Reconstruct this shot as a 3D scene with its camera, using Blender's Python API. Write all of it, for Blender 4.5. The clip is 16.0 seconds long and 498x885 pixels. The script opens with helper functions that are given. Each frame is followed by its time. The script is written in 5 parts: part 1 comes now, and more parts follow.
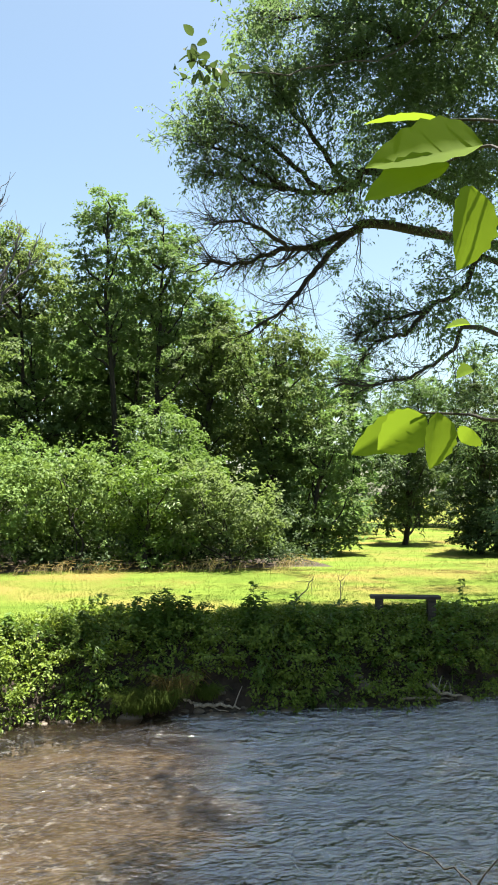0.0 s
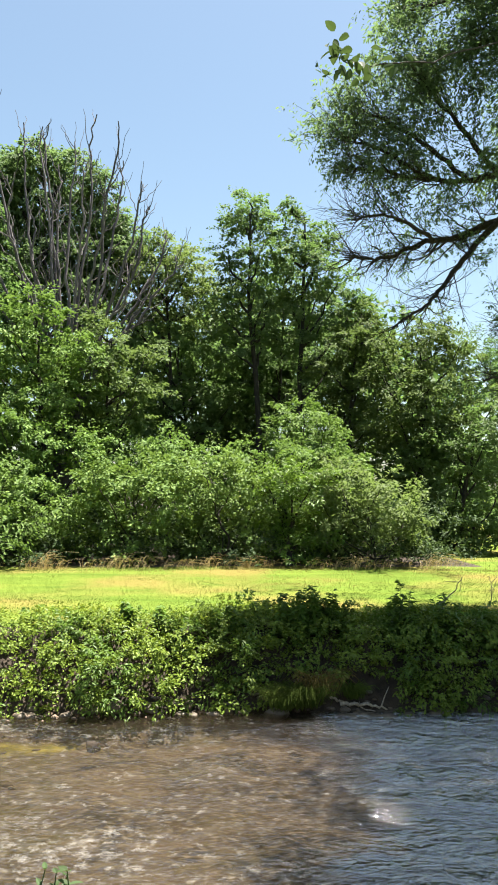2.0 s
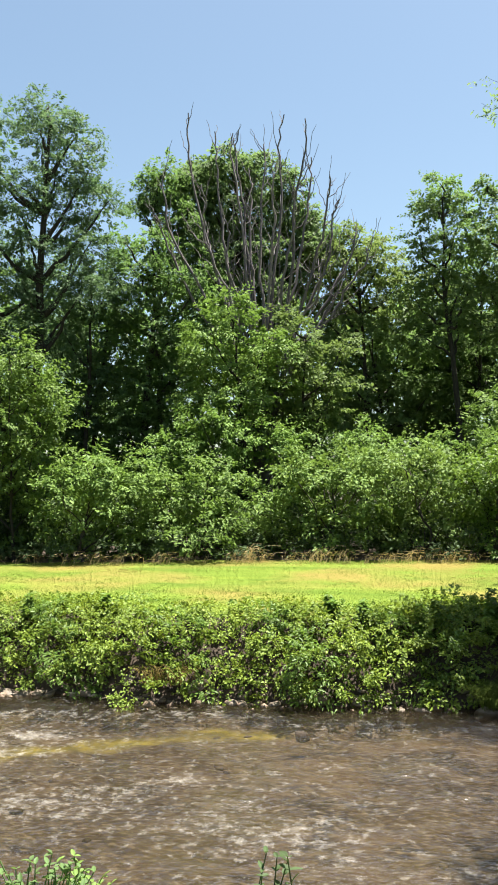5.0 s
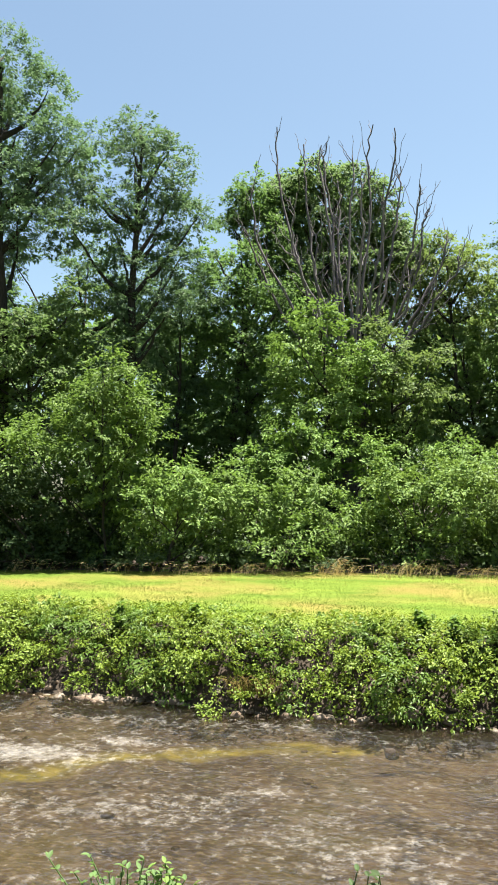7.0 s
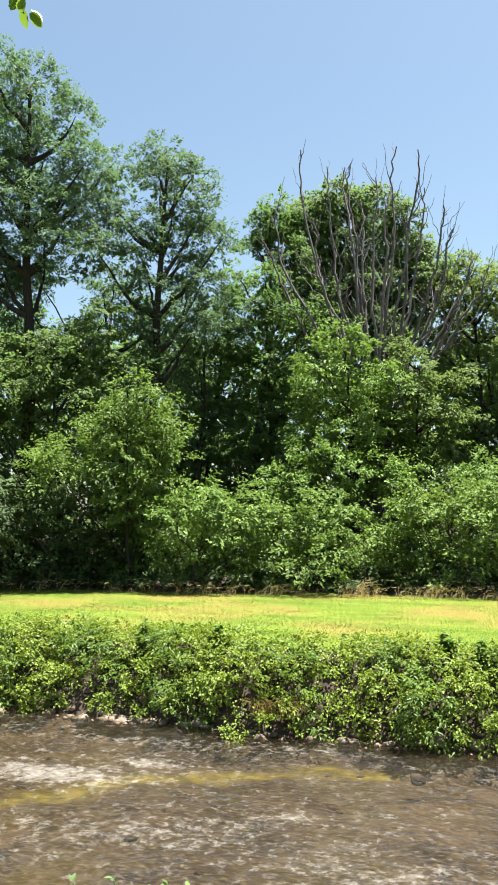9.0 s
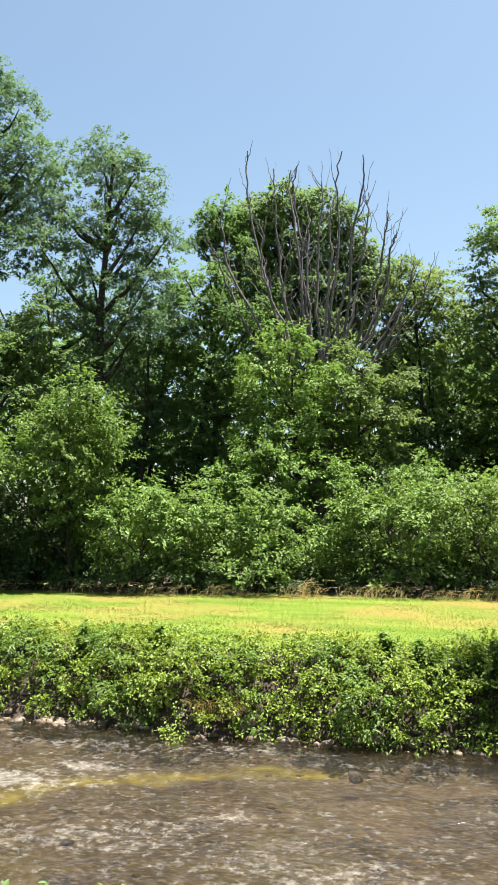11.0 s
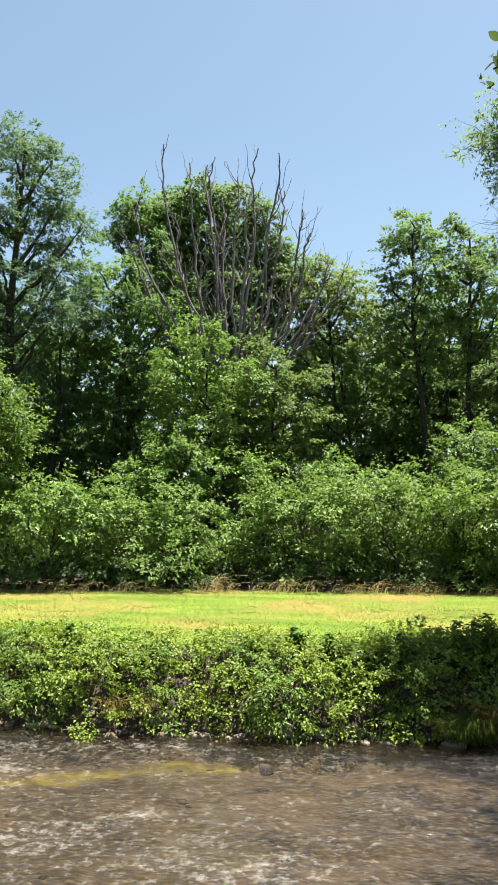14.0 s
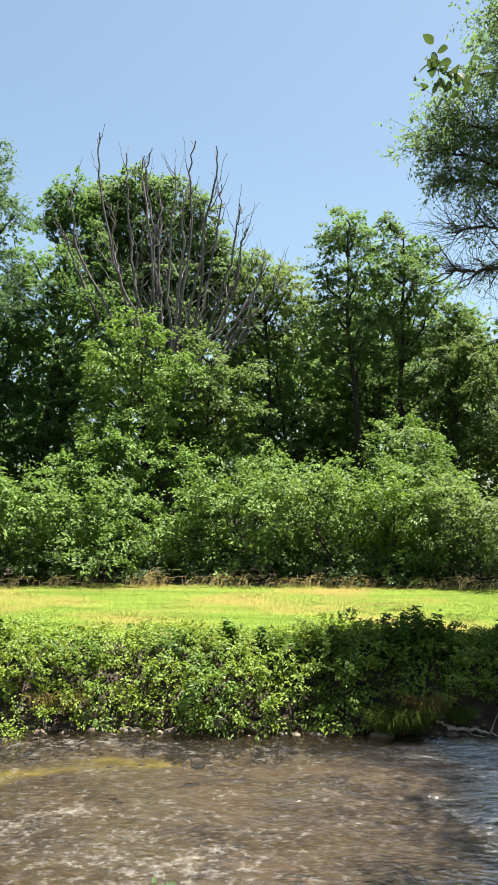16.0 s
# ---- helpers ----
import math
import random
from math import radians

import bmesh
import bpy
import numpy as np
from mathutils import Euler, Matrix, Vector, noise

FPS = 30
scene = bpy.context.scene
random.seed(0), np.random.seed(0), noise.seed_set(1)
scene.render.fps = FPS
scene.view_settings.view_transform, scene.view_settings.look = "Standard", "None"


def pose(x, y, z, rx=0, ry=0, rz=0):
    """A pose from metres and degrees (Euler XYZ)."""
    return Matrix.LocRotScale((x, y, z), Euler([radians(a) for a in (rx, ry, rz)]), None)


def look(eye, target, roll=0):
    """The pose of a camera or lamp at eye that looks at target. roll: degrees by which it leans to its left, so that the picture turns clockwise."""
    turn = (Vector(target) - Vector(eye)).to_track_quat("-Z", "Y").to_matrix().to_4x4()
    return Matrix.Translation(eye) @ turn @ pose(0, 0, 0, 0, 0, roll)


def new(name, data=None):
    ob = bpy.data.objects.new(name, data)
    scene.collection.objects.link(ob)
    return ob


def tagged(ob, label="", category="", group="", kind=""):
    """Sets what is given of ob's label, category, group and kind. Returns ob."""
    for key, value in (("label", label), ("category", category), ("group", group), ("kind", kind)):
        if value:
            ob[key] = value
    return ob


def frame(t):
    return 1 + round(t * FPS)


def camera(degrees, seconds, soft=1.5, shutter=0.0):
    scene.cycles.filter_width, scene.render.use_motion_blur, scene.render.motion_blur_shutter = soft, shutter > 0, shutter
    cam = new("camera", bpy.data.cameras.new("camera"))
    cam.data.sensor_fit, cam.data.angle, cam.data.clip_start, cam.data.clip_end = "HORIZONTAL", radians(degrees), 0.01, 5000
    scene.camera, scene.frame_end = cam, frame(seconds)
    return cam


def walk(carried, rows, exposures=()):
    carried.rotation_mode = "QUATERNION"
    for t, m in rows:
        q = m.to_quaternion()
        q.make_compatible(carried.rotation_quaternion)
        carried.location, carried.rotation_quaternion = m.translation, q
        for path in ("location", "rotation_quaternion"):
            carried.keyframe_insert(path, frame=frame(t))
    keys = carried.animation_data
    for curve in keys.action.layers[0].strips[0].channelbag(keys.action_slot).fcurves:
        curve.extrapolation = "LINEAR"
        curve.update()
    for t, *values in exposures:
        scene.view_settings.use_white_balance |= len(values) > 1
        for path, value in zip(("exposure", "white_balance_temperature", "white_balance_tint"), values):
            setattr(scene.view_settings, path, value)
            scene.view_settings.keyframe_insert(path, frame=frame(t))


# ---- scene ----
cam = camera(34.08, 16.0, soft=1.7)
# seconds, x, y, z, turn, tilt, lean
ROWS = [
    (0, 0.0281, -0.0033, 2.2, -13.545, 3.669, -0.42),
    (0.5, 0.0248, -0.0026, 2.2, -11.924, 3.298, -0.465),
    (1, 0.0195, -0.0016, 2.2, -9.375, 3.149, -0.661),
    (1.5, 0.0132, -0.0007, 2.2, -6.32, 3.213, -0.794),
    (2, 0.0073, -0.0002, 2.2, -3.491, 3.408, -0.581),
    (2.5, 0.0022, -0.0, 2.2, -1.069, 3.517, -0.318),
    (3, -0.0033, -0.0, 2.2, 1.56, 3.486, -0.155),
    (3.5, -0.0084, -0.0003, 2.2, 4.0, 3.3, 0.0),
    (4, -0.0129, -0.0007, 2.2, 6.17, 3.011, 0.351),
    (4.5, -0.0173, -0.0013, 2.2, 8.301, 2.919, 0.636),
    (4.7, -0.0191, -0.0015, 2.2, 9.137, 2.919, 0.602),
    (6.8, -0.0329, -0.0046, 2.2, 15.888, 3.552, 0.045),
    (7, -0.034, -0.0049, 2.2, 16.467, 3.794, 0.005),
    (7.5, -0.0363, -0.0056, 2.2, 17.595, 4.244, 0.019),
    (8, -0.0378, -0.0061, 2.2, 18.366, 4.693, 0.045),
    (8.2, -0.0382, -0.0062, 2.2, 18.542, 4.945, -0.025),
    (10.5, -0.0322, -0.0044, 2.2, 15.568, 5.36, -0.479),
    (11, -0.0294, -0.0037, 2.2, 14.17, 5.273, -0.428),
    (11.5, -0.0265, -0.003, 2.2, 12.763, 5.137, -0.28),
    (12, -0.0244, -0.0025, 2.2, 11.727, 5.045, -0.27),
    (12.5, -0.0226, -0.0022, 2.2, 10.868, 4.975, -0.308),
    (13, -0.0208, -0.0018, 2.2, 9.963, 4.918, -0.355),
    (13.5, -0.0188, -0.0015, 2.2, 9.009, 4.977, -0.387),
    (14, -0.017, -0.0012, 2.2, 8.124, 4.993, -0.335),
    (14.5, -0.0147, -0.0009, 2.2, 7.06, 4.985, -0.338),
    (15, -0.0123, -0.0006, 2.2, 5.885, 4.924, -0.244),
    (15.5, -0.0097, -0.0004, 2.2, 4.644, 4.768, -0.375),
    (16, -0.0074, -0.0002, 2.2, 3.531, 4.61, -0.503),
]


def held(x, y, z, turn, tilt, lean):
    return pose(x, y, z, 0, 0, turn) @ pose(0, 0, 0, tilt) @ pose(0, 0, 0, 0, lean) @ pose(0, 0, 0, 90)


EXPOSURES = [(0.0, 2.4), (1.0, 2.48), (2.0, 2.32), (3.5, 2.22), (8.0, 2.31), (11.0, 2.28), (16.0, 2.22)]
walk(cam, [(t, held(*r)) for t, *r in ROWS], EXPOSURES)

# ---- daylight ----
SUN_UP, SUN_ROUND = 76.5, 56.0
world = bpy.data.worlds.new("sky")
scene.world = world
world.use_nodes = True
sky = world.node_tree.nodes.new("ShaderNodeTexSky")
sky.sky_type, sky.sun_disc = "NISHITA", False
sky.sun_elevation, sky.sun_rotation = radians(SUN_UP), radians(SUN_ROUND)
sky.air_density, sky.dust_density, sky.ozone_density = 1.0, 1.5, 0.1
tint = world.node_tree.nodes.new("ShaderNodeMix")
tint.data_type, tint.blend_type = "RGBA", "MULTIPLY"
tint.inputs[0].default_value, tint.inputs[7].default_value = 1.0, (1.03, 1.075, 0.99, 1)
world.node_tree.links.new(sky.outputs[0], tint.inputs[6])
world.node_tree.links.new(tint.outputs[2], world.node_tree.nodes["Background"].inputs[0])
world.node_tree.nodes["Background"].inputs[1].default_value = 0.0425
sun = new("sun", bpy.data.lights.new("sun", "SUN"))
sun.data.energy, sun.data.angle, sun.data.color = 5.0, radians(0.5), (1.0, 0.95, 0.86)
sun_from = Vector((math.sin(radians(SUN_ROUND)) * math.cos(radians(SUN_UP)), math.cos(radians(SUN_ROUND)) * math.cos(radians(SUN_UP)), math.sin(radians(SUN_UP))))
sun.matrix_world = look(sun_from * 60, (0, 0, 0))

# ---- sizes ----
EYE, WATER, BED = 2.2, -1.2, -1.5
UP = np.array((0.0, 0.0, 1.0))


def spot(bearing, r, z=0.0):
    """A place r metres off the viewpoint; bearing in degrees to the left of straight across the river."""
    return np.array((-r * math.sin(radians(bearing)), r * math.cos(radians(bearing)), z))


def aloft(bearing, rise, r):
    return spot(bearing, r, EYE + r * math.tan(radians(rise)))


def wobble(x, y, scale, seed=0.0):
    return noise.noise((x / scale + seed * 7.3, y / scale - seed * 3.1, seed))


def bank_line(x):
    return 12.72 + 0.16 * math.sin(x * 0.7 + 1) + 0.10 * math.sin(x * 1.9)


def smooth(a, b, v):
    v = min(1.0, max(0.0, (v - a) / (b - a)))
    return v * v * (3 - 2 * v)


def wood_edge(x):
    return 23.0 + 0.2 * min(0.0, x + 2.0) + 0.15 * math.sin(x * 0.9)


def ground_height(x, y):
    edge = bank_line(x)
    near = 0.6 - 2.1 * smooth(2.6, 5.0, y + 0.2 * math.sin(x))
    far = BED + (0 - BED) * smooth(edge - 0.6, edge + 1.35, y)
    z = max(near, far)
    if y > edge + 0.5:
        z += 0.05 * wobble(x, y, 2.5) + 0.1 * wobble(x, y, 9) * smooth(15, 30, y)
    elif z < WATER - 0.05:
        z += 0.09 * wobble(x, y, 0.6) + 0.06 * wobble(x, y, 1.7, 2)
    return z


# ---- materials ----
def material(name):
    m = bpy.data.materials.new(name)
    m.use_nodes = True
    t = m.node_tree
    t.nodes.clear()
    return m, t


def node(t, kind, inputs=(), **props):
    n = t.nodes.new("ShaderNode" + kind)
    for k, v in props.items():
        if k == "operation":
            n.operation = v
        elif k == "data_type":
            n.data_type = v
        elif k == "blend_type":
            n.blend_type = v
    for k, v in dict(inputs).items():
        if isinstance(v, bpy.types.NodeSocket):
            t.links.new(v, n.inputs[k])
        else:
            n.inputs[k].default_value = v
    return n


def mixed(t, fac, a, b):
    n = t.nodes.new("ShaderNodeMix")
    n.data_type = "RGBA"
    for i, v in ((0, fac), (6, a), (7, b)):
        if isinstance(v, bpy.types.NodeSocket):
            t.links.new(v, n.inputs[i])
        else:
            n.inputs[i].default_value = v if i == 0 else (*v, 1)
    return n.outputs[2]


def ramp(t, fac, lo, hi):
    n = t.nodes.new("ShaderNodeMapRange")
    t.links.new(fac, n.inputs[0])
    n.inputs[1].default_value, n.inputs[2].default_value = lo, hi
    return n.outputs[0]


def coords(t, scale=(1, 1, 1)):
    c = t.nodes.new("ShaderNodeTexCoord")
    n = t.nodes.new("ShaderNodeMapping")
    n.inputs["Scale"].default_value = scale
    t.links.new(c.outputs["Object"], n.inputs[0])
    return n.outputs[0]


def grain(t, scale, detail=4, stretch=(1, 1, 1)):
    n = node(t, "TexNoise", {"Vector": coords(t, stretch), "Scale": scale, "Detail": detail})
    return n.outputs[0]


def finish(t, shader):
    o = t.nodes.new("ShaderNodeOutputMaterial")
    t.links.new(shader, o.inputs[0])


def leaf_material(name, dark, light, glow, thin=0.33, gloss=0.58, spread=0.2, spec=0.13):
    m, t = material(name)
    g = t.nodes.new("ShaderNodeNewGeometry")
    o = t.nodes.new("ShaderNodeObjectInfo")
    c = mixed(t, g.outputs["Random Per Island"], dark, light)
    c = mixed(t, ramp(t, grain(t, 0.9, 2), 0.35, 0.65), c, mixed(t, 0.5, c, dark))
    h = node(t, "HueSaturation", {"Color": c})
    for sock, lo, hi in (("Hue", 0.5 - 0.03 * spread, 0.5 + 0.01 * spread), ("Value", 1 - spread, 1 + spread)):
        r = t.nodes.new("ShaderNodeMapRange")
        t.links.new(o.outputs["Random"], r.inputs[0])
        r.inputs[3].default_value, r.inputs[4].default_value = lo, hi
        t.links.new(r.outputs[0], h.inputs[sock])
    p = node(t, "BsdfPrincipled", {"Base Color": h.outputs[0], "Roughness": gloss, "Specular IOR Level": spec})
    tr = node(t, "BsdfTranslucent", {"Color": mixed(t, g.outputs["Random Per Island"], glow, tuple(v * 0.7 for v in glow))})
    mx = node(t, "MixShader", {0: thin, 1: p.outputs[0], 2: tr.outputs[0]})
    finish(t, mx.outputs[0])
    return m


def rough_material(name, a, b, scale, rough=0.85, bump=0.4, stretch=(1, 1, 1), c=None, cscale=0.5, fine=4.0, spec=0.3):
    m, t = material(name)
    n = grain(t, scale, 6, stretch)
    col = mixed(t, ramp(t, n, 0.35, 0.65), a, b)
    if c:
        col = mixed(t, ramp(t, grain(t, cscale, 3), 0.45, 0.65), col, c)
    o = t.nodes.new("ShaderNodeObjectInfo")
    r = t.nodes.new("ShaderNodeMapRange")
    t.links.new(o.outputs["Random"], r.inputs[0])
    r.inputs[3].default_value, r.inputs[4].default_value = 0.75, 1.25
    h = node(t, "HueSaturation", {"Color": col, "Value": r.outputs[0]})
    bp = node(t, "Bump", {"Height": grain(t, scale * fine, 5, stretch), "Strength": bump, "Distance": 0.02})
    p = node(t, "BsdfPrincipled", {"Base Color": h.outputs[0], "Roughness": rough, "Normal": bp.outputs[0], "Specular IOR Level": spec})
    finish(t, p.outputs[0])
    return m


LEAF_ASH = leaf_material("ash_leaf", (0.0684, 0.1091, 0.0375), (0.1336, 0.1899, 0.0611), (0.1880, 0.3107, 0.0794), thin=0.36)
LEAF_WILLOW = leaf_material("willow_leaf", (0.0657, 0.1142, 0.0567), (0.1095, 0.1761, 0.0809), (0.1478, 0.2475, 0.0971))
LEAF_MAPLE = leaf_material("maple_leaf", (0.0640, 0.1106, 0.0421), (0.1092, 0.1712, 0.0584), (0.1784, 0.3107, 0.0731), thin=0.36)
LEAF_HAZEL = leaf_material("hazel_leaf", (0.0717, 0.1268, 0.0313), (0.1551, 0.2316, 0.0532), (0.2245, 0.3638, 0.0653), thin=0.25)
# Shade is put into this leaf colour for elder, right hawthorn and undergrowth.
LEAF_DARK_SHADED = leaf_material("dark_shaded_leaf", (0.03, 0.052, 0.02), (0.056, 0.086, 0.032), (0.09, 0.14, 0.036), thin=0.25)
LEAF_LIME = leaf_material("lime_leaf", (0.0819, 0.1326, 0.0559), (0.1420, 0.2100, 0.0805), (0.2075, 0.3205, 0.1006), thin=0.36)
LEAF_FIELD = leaf_material("field_maple_leaf", (0.0600, 0.0935, 0.0279), (0.1164, 0.1608, 0.0464), (0.1693, 0.2468, 0.0581), thin=0.36)
LEAF_PRIVET = leaf_material("privet_leaf", (0.0657, 0.1151, 0.0278), (0.1446, 0.2056, 0.0475), (0.2095, 0.3187, 0.0573), thin=0.25)
LEAF_PALE = leaf_material("pale_leaf", (0.0816, 0.1193, 0.0390), (0.1633, 0.2157, 0.0697), (0.2268, 0.3213, 0.0789), thin=0.36)
LEAF_BRAMBLE = leaf_material("bramble_leaf", (0.0628, 0.1004, 0.0148), (0.1883, 0.2511, 0.0405), (0.2405, 0.3214, 0.0294), thin=0.26, gloss=0.42, spec=0.13)
LEAF_HERB = leaf_material("herb_leaf", (0.0567, 0.104, 0.019), (0.108, 0.182, 0.0309), (0.189, 0.312, 0.0357), gloss=0.42, spec=0.2)
LEAF_OVER = leaf_material("overhanging_leaf", (0.05, 0.088, 0.05), (0.1, 0.155, 0.085), (0.2, 0.31, 0.1), thin=0.42)
LEAF_BEECH = leaf_material("beech_leaf", (0.08, 0.13, 0.015), (0.11, 0.17, 0.02), (0.19, 0.28, 0.018), thin=0.5, gloss=0.75, spec=0.03)
GRASS = leaf_material("grass_blade", (0.056, 0.09, 0.012), (0.092, 0.126, 0.019), (0.09, 0.13, 0.016), thin=0.25, gloss=0.8)
STRAW_BLADE = leaf_material("sere_grass_blade", (0.115, 0.09, 0.024), (0.165, 0.122, 0.036), (0.13, 0.1, 0.025), thin=0.25, gloss=0.7)
DRIFTWOOD = rough_material("driftwood", (0.2, 0.165, 0.12), (0.36, 0.31, 0.24), 9, 0.8, 0.4, (3, 3, 0.6))
STRAW = leaf_material("dry_grass", (0.36, 0.28, 0.13), (0.58, 0.48, 0.27), (0.4, 0.3, 0.1), thin=0.3, gloss=0.6)
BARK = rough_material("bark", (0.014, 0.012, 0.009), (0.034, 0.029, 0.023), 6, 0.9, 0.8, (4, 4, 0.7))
DEADWOOD = rough_material("dead_wood", (0.06, 0.053, 0.080), (0.13, 0.115, 0.10), 8, 0.85, 0.5, (3, 3, 0.5))
STONE = rough_material("river_stone", (0.07, 0.054, 0.04), (0.2, 0.16, 0.12), 9, 0.55, 0.4, c=(0.12, 0.1, 0.07), cscale=4)
TURF = rough_material("turf", (0.06, 0.094, 0.013), (0.096, 0.128, 0.02), 1.3, 0.95, 0.4, (0.22, 1.1, 1), c=(0.13, 0.108, 0.03), cscale=0.35, fine=40, spec=0.05)
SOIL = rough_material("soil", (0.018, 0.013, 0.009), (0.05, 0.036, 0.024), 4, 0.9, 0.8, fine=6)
BEDSTONE = rough_material("bed_stone", (0.06, 0.047, 0.03), (0.22, 0.17, 0.11), 2.0, 0.7, 0.4, c=(0.2, 0.15, 0.05), cscale=1.3)
SHORESTONE = rough_material("shore_stone", (0.085, 0.062, 0.044), (0.23, 0.175, 0.125), 6, 0.75, 0.4, c=(0.13, 0.085, 0.055), cscale=3)
BENCHWOOD = rough_material("weathered_wood", (0.03, 0.025, 0.02), (0.065, 0.054, 0.043), 10, 0.8, 0.4, (0.4, 4, 4))


def bed_material():
    """Gravel in brown, tan and olive patches, with algae where the attribute says so."""
    m, t = material("river_bed")
    col = mixed(t, ramp(t, grain(t, 2.2, 5, (0.8, 0.95, 1)), 0.38, 0.64), (0.0095, 0.0066, 0.0045), (0.06, 0.0435, 0.03))
    col = mixed(t, ramp(t, grain(t, 0.75, 3), 0.5, 0.66), col, (0.046, 0.038, 0.016))
    col = mixed(t, ramp(t, grain(t, 7, 5, (0.6, 0.9, 1)), 0.48, 0.75), col, (0.1, 0.084, 0.066))
    col = mixed(t, ramp(t, grain(t, 0.55, 4, (0.8, 1.3, 1)), 0.47, 0.62), col, mixed(t, 0.6, col, (0.022, 0.015, 0.009)))
    col = mixed(t, ramp(t, grain(t, 20, 4, (0.5, 1, 1)), 0.5, 0.7), col, (0.11, 0.092, 0.07))
    at = t.nodes.new("ShaderNodeAttribute")
    at.attribute_name = "algae"
    lot = node(t, "Math", {0: at.outputs["Fac"], 1: grain(t, 3, 5, (0.5, 1, 1))}, operation="MULTIPLY").outputs[0]
    col = mixed(t, ramp(t, lot, 0.15, 0.55), col, mixed(t, ramp(t, grain(t, 4, 4), 0.4, 0.6), (0.09, 0.082, 0.016), (0.2, 0.175, 0.036)))
    bp = node(t, "Bump", {"Height": grain(t, 8, 5), "Strength": 0.8, "Distance": 0.03})
    p = node(t, "BsdfPrincipled", {"Base Color": col, "Roughness": 0.8, "Normal": bp.outputs[0], "Specular IOR Level": 0.2})
    finish(t, p.outputs[0])
    return m


GRAVEL = bed_material()


def water_material():
    m, t = material("stream_water")
    c = coords(t, (0.85, 1.15, 1))
    n1 = node(t, "TexNoise", {"Vector": c, "Scale": 3.4, "Detail": 5, "Distortion": 0.4}).outputs[0]
    n2 = node(t, "TexNoise", {"Vector": c, "Scale": 15, "Detail": 4}).outputs[0]
    h = node(t, "Math", {0: n1, 1: node(t, "Math", {0: n2, 1: 0.5}, operation="MULTIPLY").outputs[0]}, operation="ADD").outputs[0]
    rip_sheen = t.nodes.new("ShaderNodeAttribute")
    rip_sheen.attribute_name = "ripple_sheen"
    bp = node(t, "Bump", {"Height": h, "Strength": rip_sheen.outputs["Fac"], "Distance": 0.3}).outputs[0]
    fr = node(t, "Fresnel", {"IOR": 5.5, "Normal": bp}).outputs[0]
    # Painted reflection: the attribute also raises gloss where the water lies in shade.
    rough = node(t, "Math", {0: rip_sheen.outputs["Fac"], 1: 0.9}, operation="MULTIPLY")
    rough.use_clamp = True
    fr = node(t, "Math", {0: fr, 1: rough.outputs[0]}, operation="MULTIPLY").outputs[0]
    gl = node(t, "BsdfGlossy", {"Color": (1, 1, 1, 1), "Roughness": 0.06, "Normal": bp})
    tp = node(t, "BsdfTransparent", {"Color": (0.87, 0.81, 0.7, 1)})
    silt = node(t, "BsdfDiffuse", {"Color": (0.045, 0.034, 0.022, 1)})
    body = node(t, "MixShader", {0: 0.15, 1: tp.outputs[0], 2: silt.outputs[0]})
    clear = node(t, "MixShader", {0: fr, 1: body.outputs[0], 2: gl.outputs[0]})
    at = t.nodes.new("ShaderNodeAttribute")
    at.attribute_name = "foam_glint"
    streak = node(t, "TexNoise", {"Vector": coords(t, (1.1, 1.1, 1)), "Scale": 5, "Detail": 9, "Roughness": 0.8}).outputs[0]
    lot = node(t, "Math", {0: streak, 1: at.outputs["Fac"]}, operation="ADD").outputs[0]
    foam_glint = node(t, "BsdfPrincipled", {"Base Color": (0.6, 0.57, 0.52, 1), "Roughness": 0.5})
    # Pale flecks all over the water are painted glints of sky on ripples.
    glint_fleck = node(t, "TexNoise", {"Vector": coords(t, (1.0, 1.0, 1)), "Scale": 7.0, "Detail": 9, "Roughness": 0.8}).outputs[0]
    lot2 = node(t, "Math", {0: glint_fleck, 1: node(t, "Math", {0: at.outputs["Fac"], 1: 0.35}, operation="MULTIPLY").outputs[0]}, operation="ADD").outputs[0]
    much = node(t, "Math", {0: ramp(t, lot, 0.9, 2.0), 1: node(t, "Math", {0: ramp(t, lot2, 0.58, 0.84), 1: 0.3}, operation="MULTIPLY").outputs[0]}, operation="MAXIMUM").outputs[0]
    mx = node(t, "MixShader", {0: much, 1: clear.outputs[0], 2: foam_glint.outputs[0]})
    finish(t, mx.outputs[0])
    return m


WATER_MAT = water_material()


# ---- mesh helpers ----
def mesh_of(name, verts, faces, mats, sides=3, slots=None, smoothed=False):
    """A mesh from arrays; all faces have the same number of sides."""
    verts, faces = np.asarray(verts, np.float32).reshape(-1, 3), np.asarray(faces, np.int32).reshape(-1, sides)
    me = bpy.data.meshes.new(name)
    me.vertices.add(len(verts))
    me.vertices.foreach_set("co", verts.ravel())
    me.loops.add(faces.size)
    me.loops.foreach_set("vertex_index", faces.ravel())
    me.polygons.add(len(faces))
    me.polygons.foreach_set("loop_start", np.arange(0, faces.size, sides, dtype=np.int32))
    for mat in mats if isinstance(mats, (list, tuple)) else [mats]:
        me.materials.append(mat)
    if slots is not None:
        me.polygons.foreach_set("material_index", np.asarray(slots, np.int32))
    if smoothed:
        me.polygons.foreach_set("use_smooth", np.ones(len(faces), bool))
    me.update(calc_edges=True)
    me.validate()
    return me


def thing(name, place, label, category, group="", kind=""):
    ob = new(name)
    ob.empty_display_size = 0.2
    ob.matrix_world = Matrix.Translation([float(v) for v in place])
    return tagged(ob, label, category, group, kind)


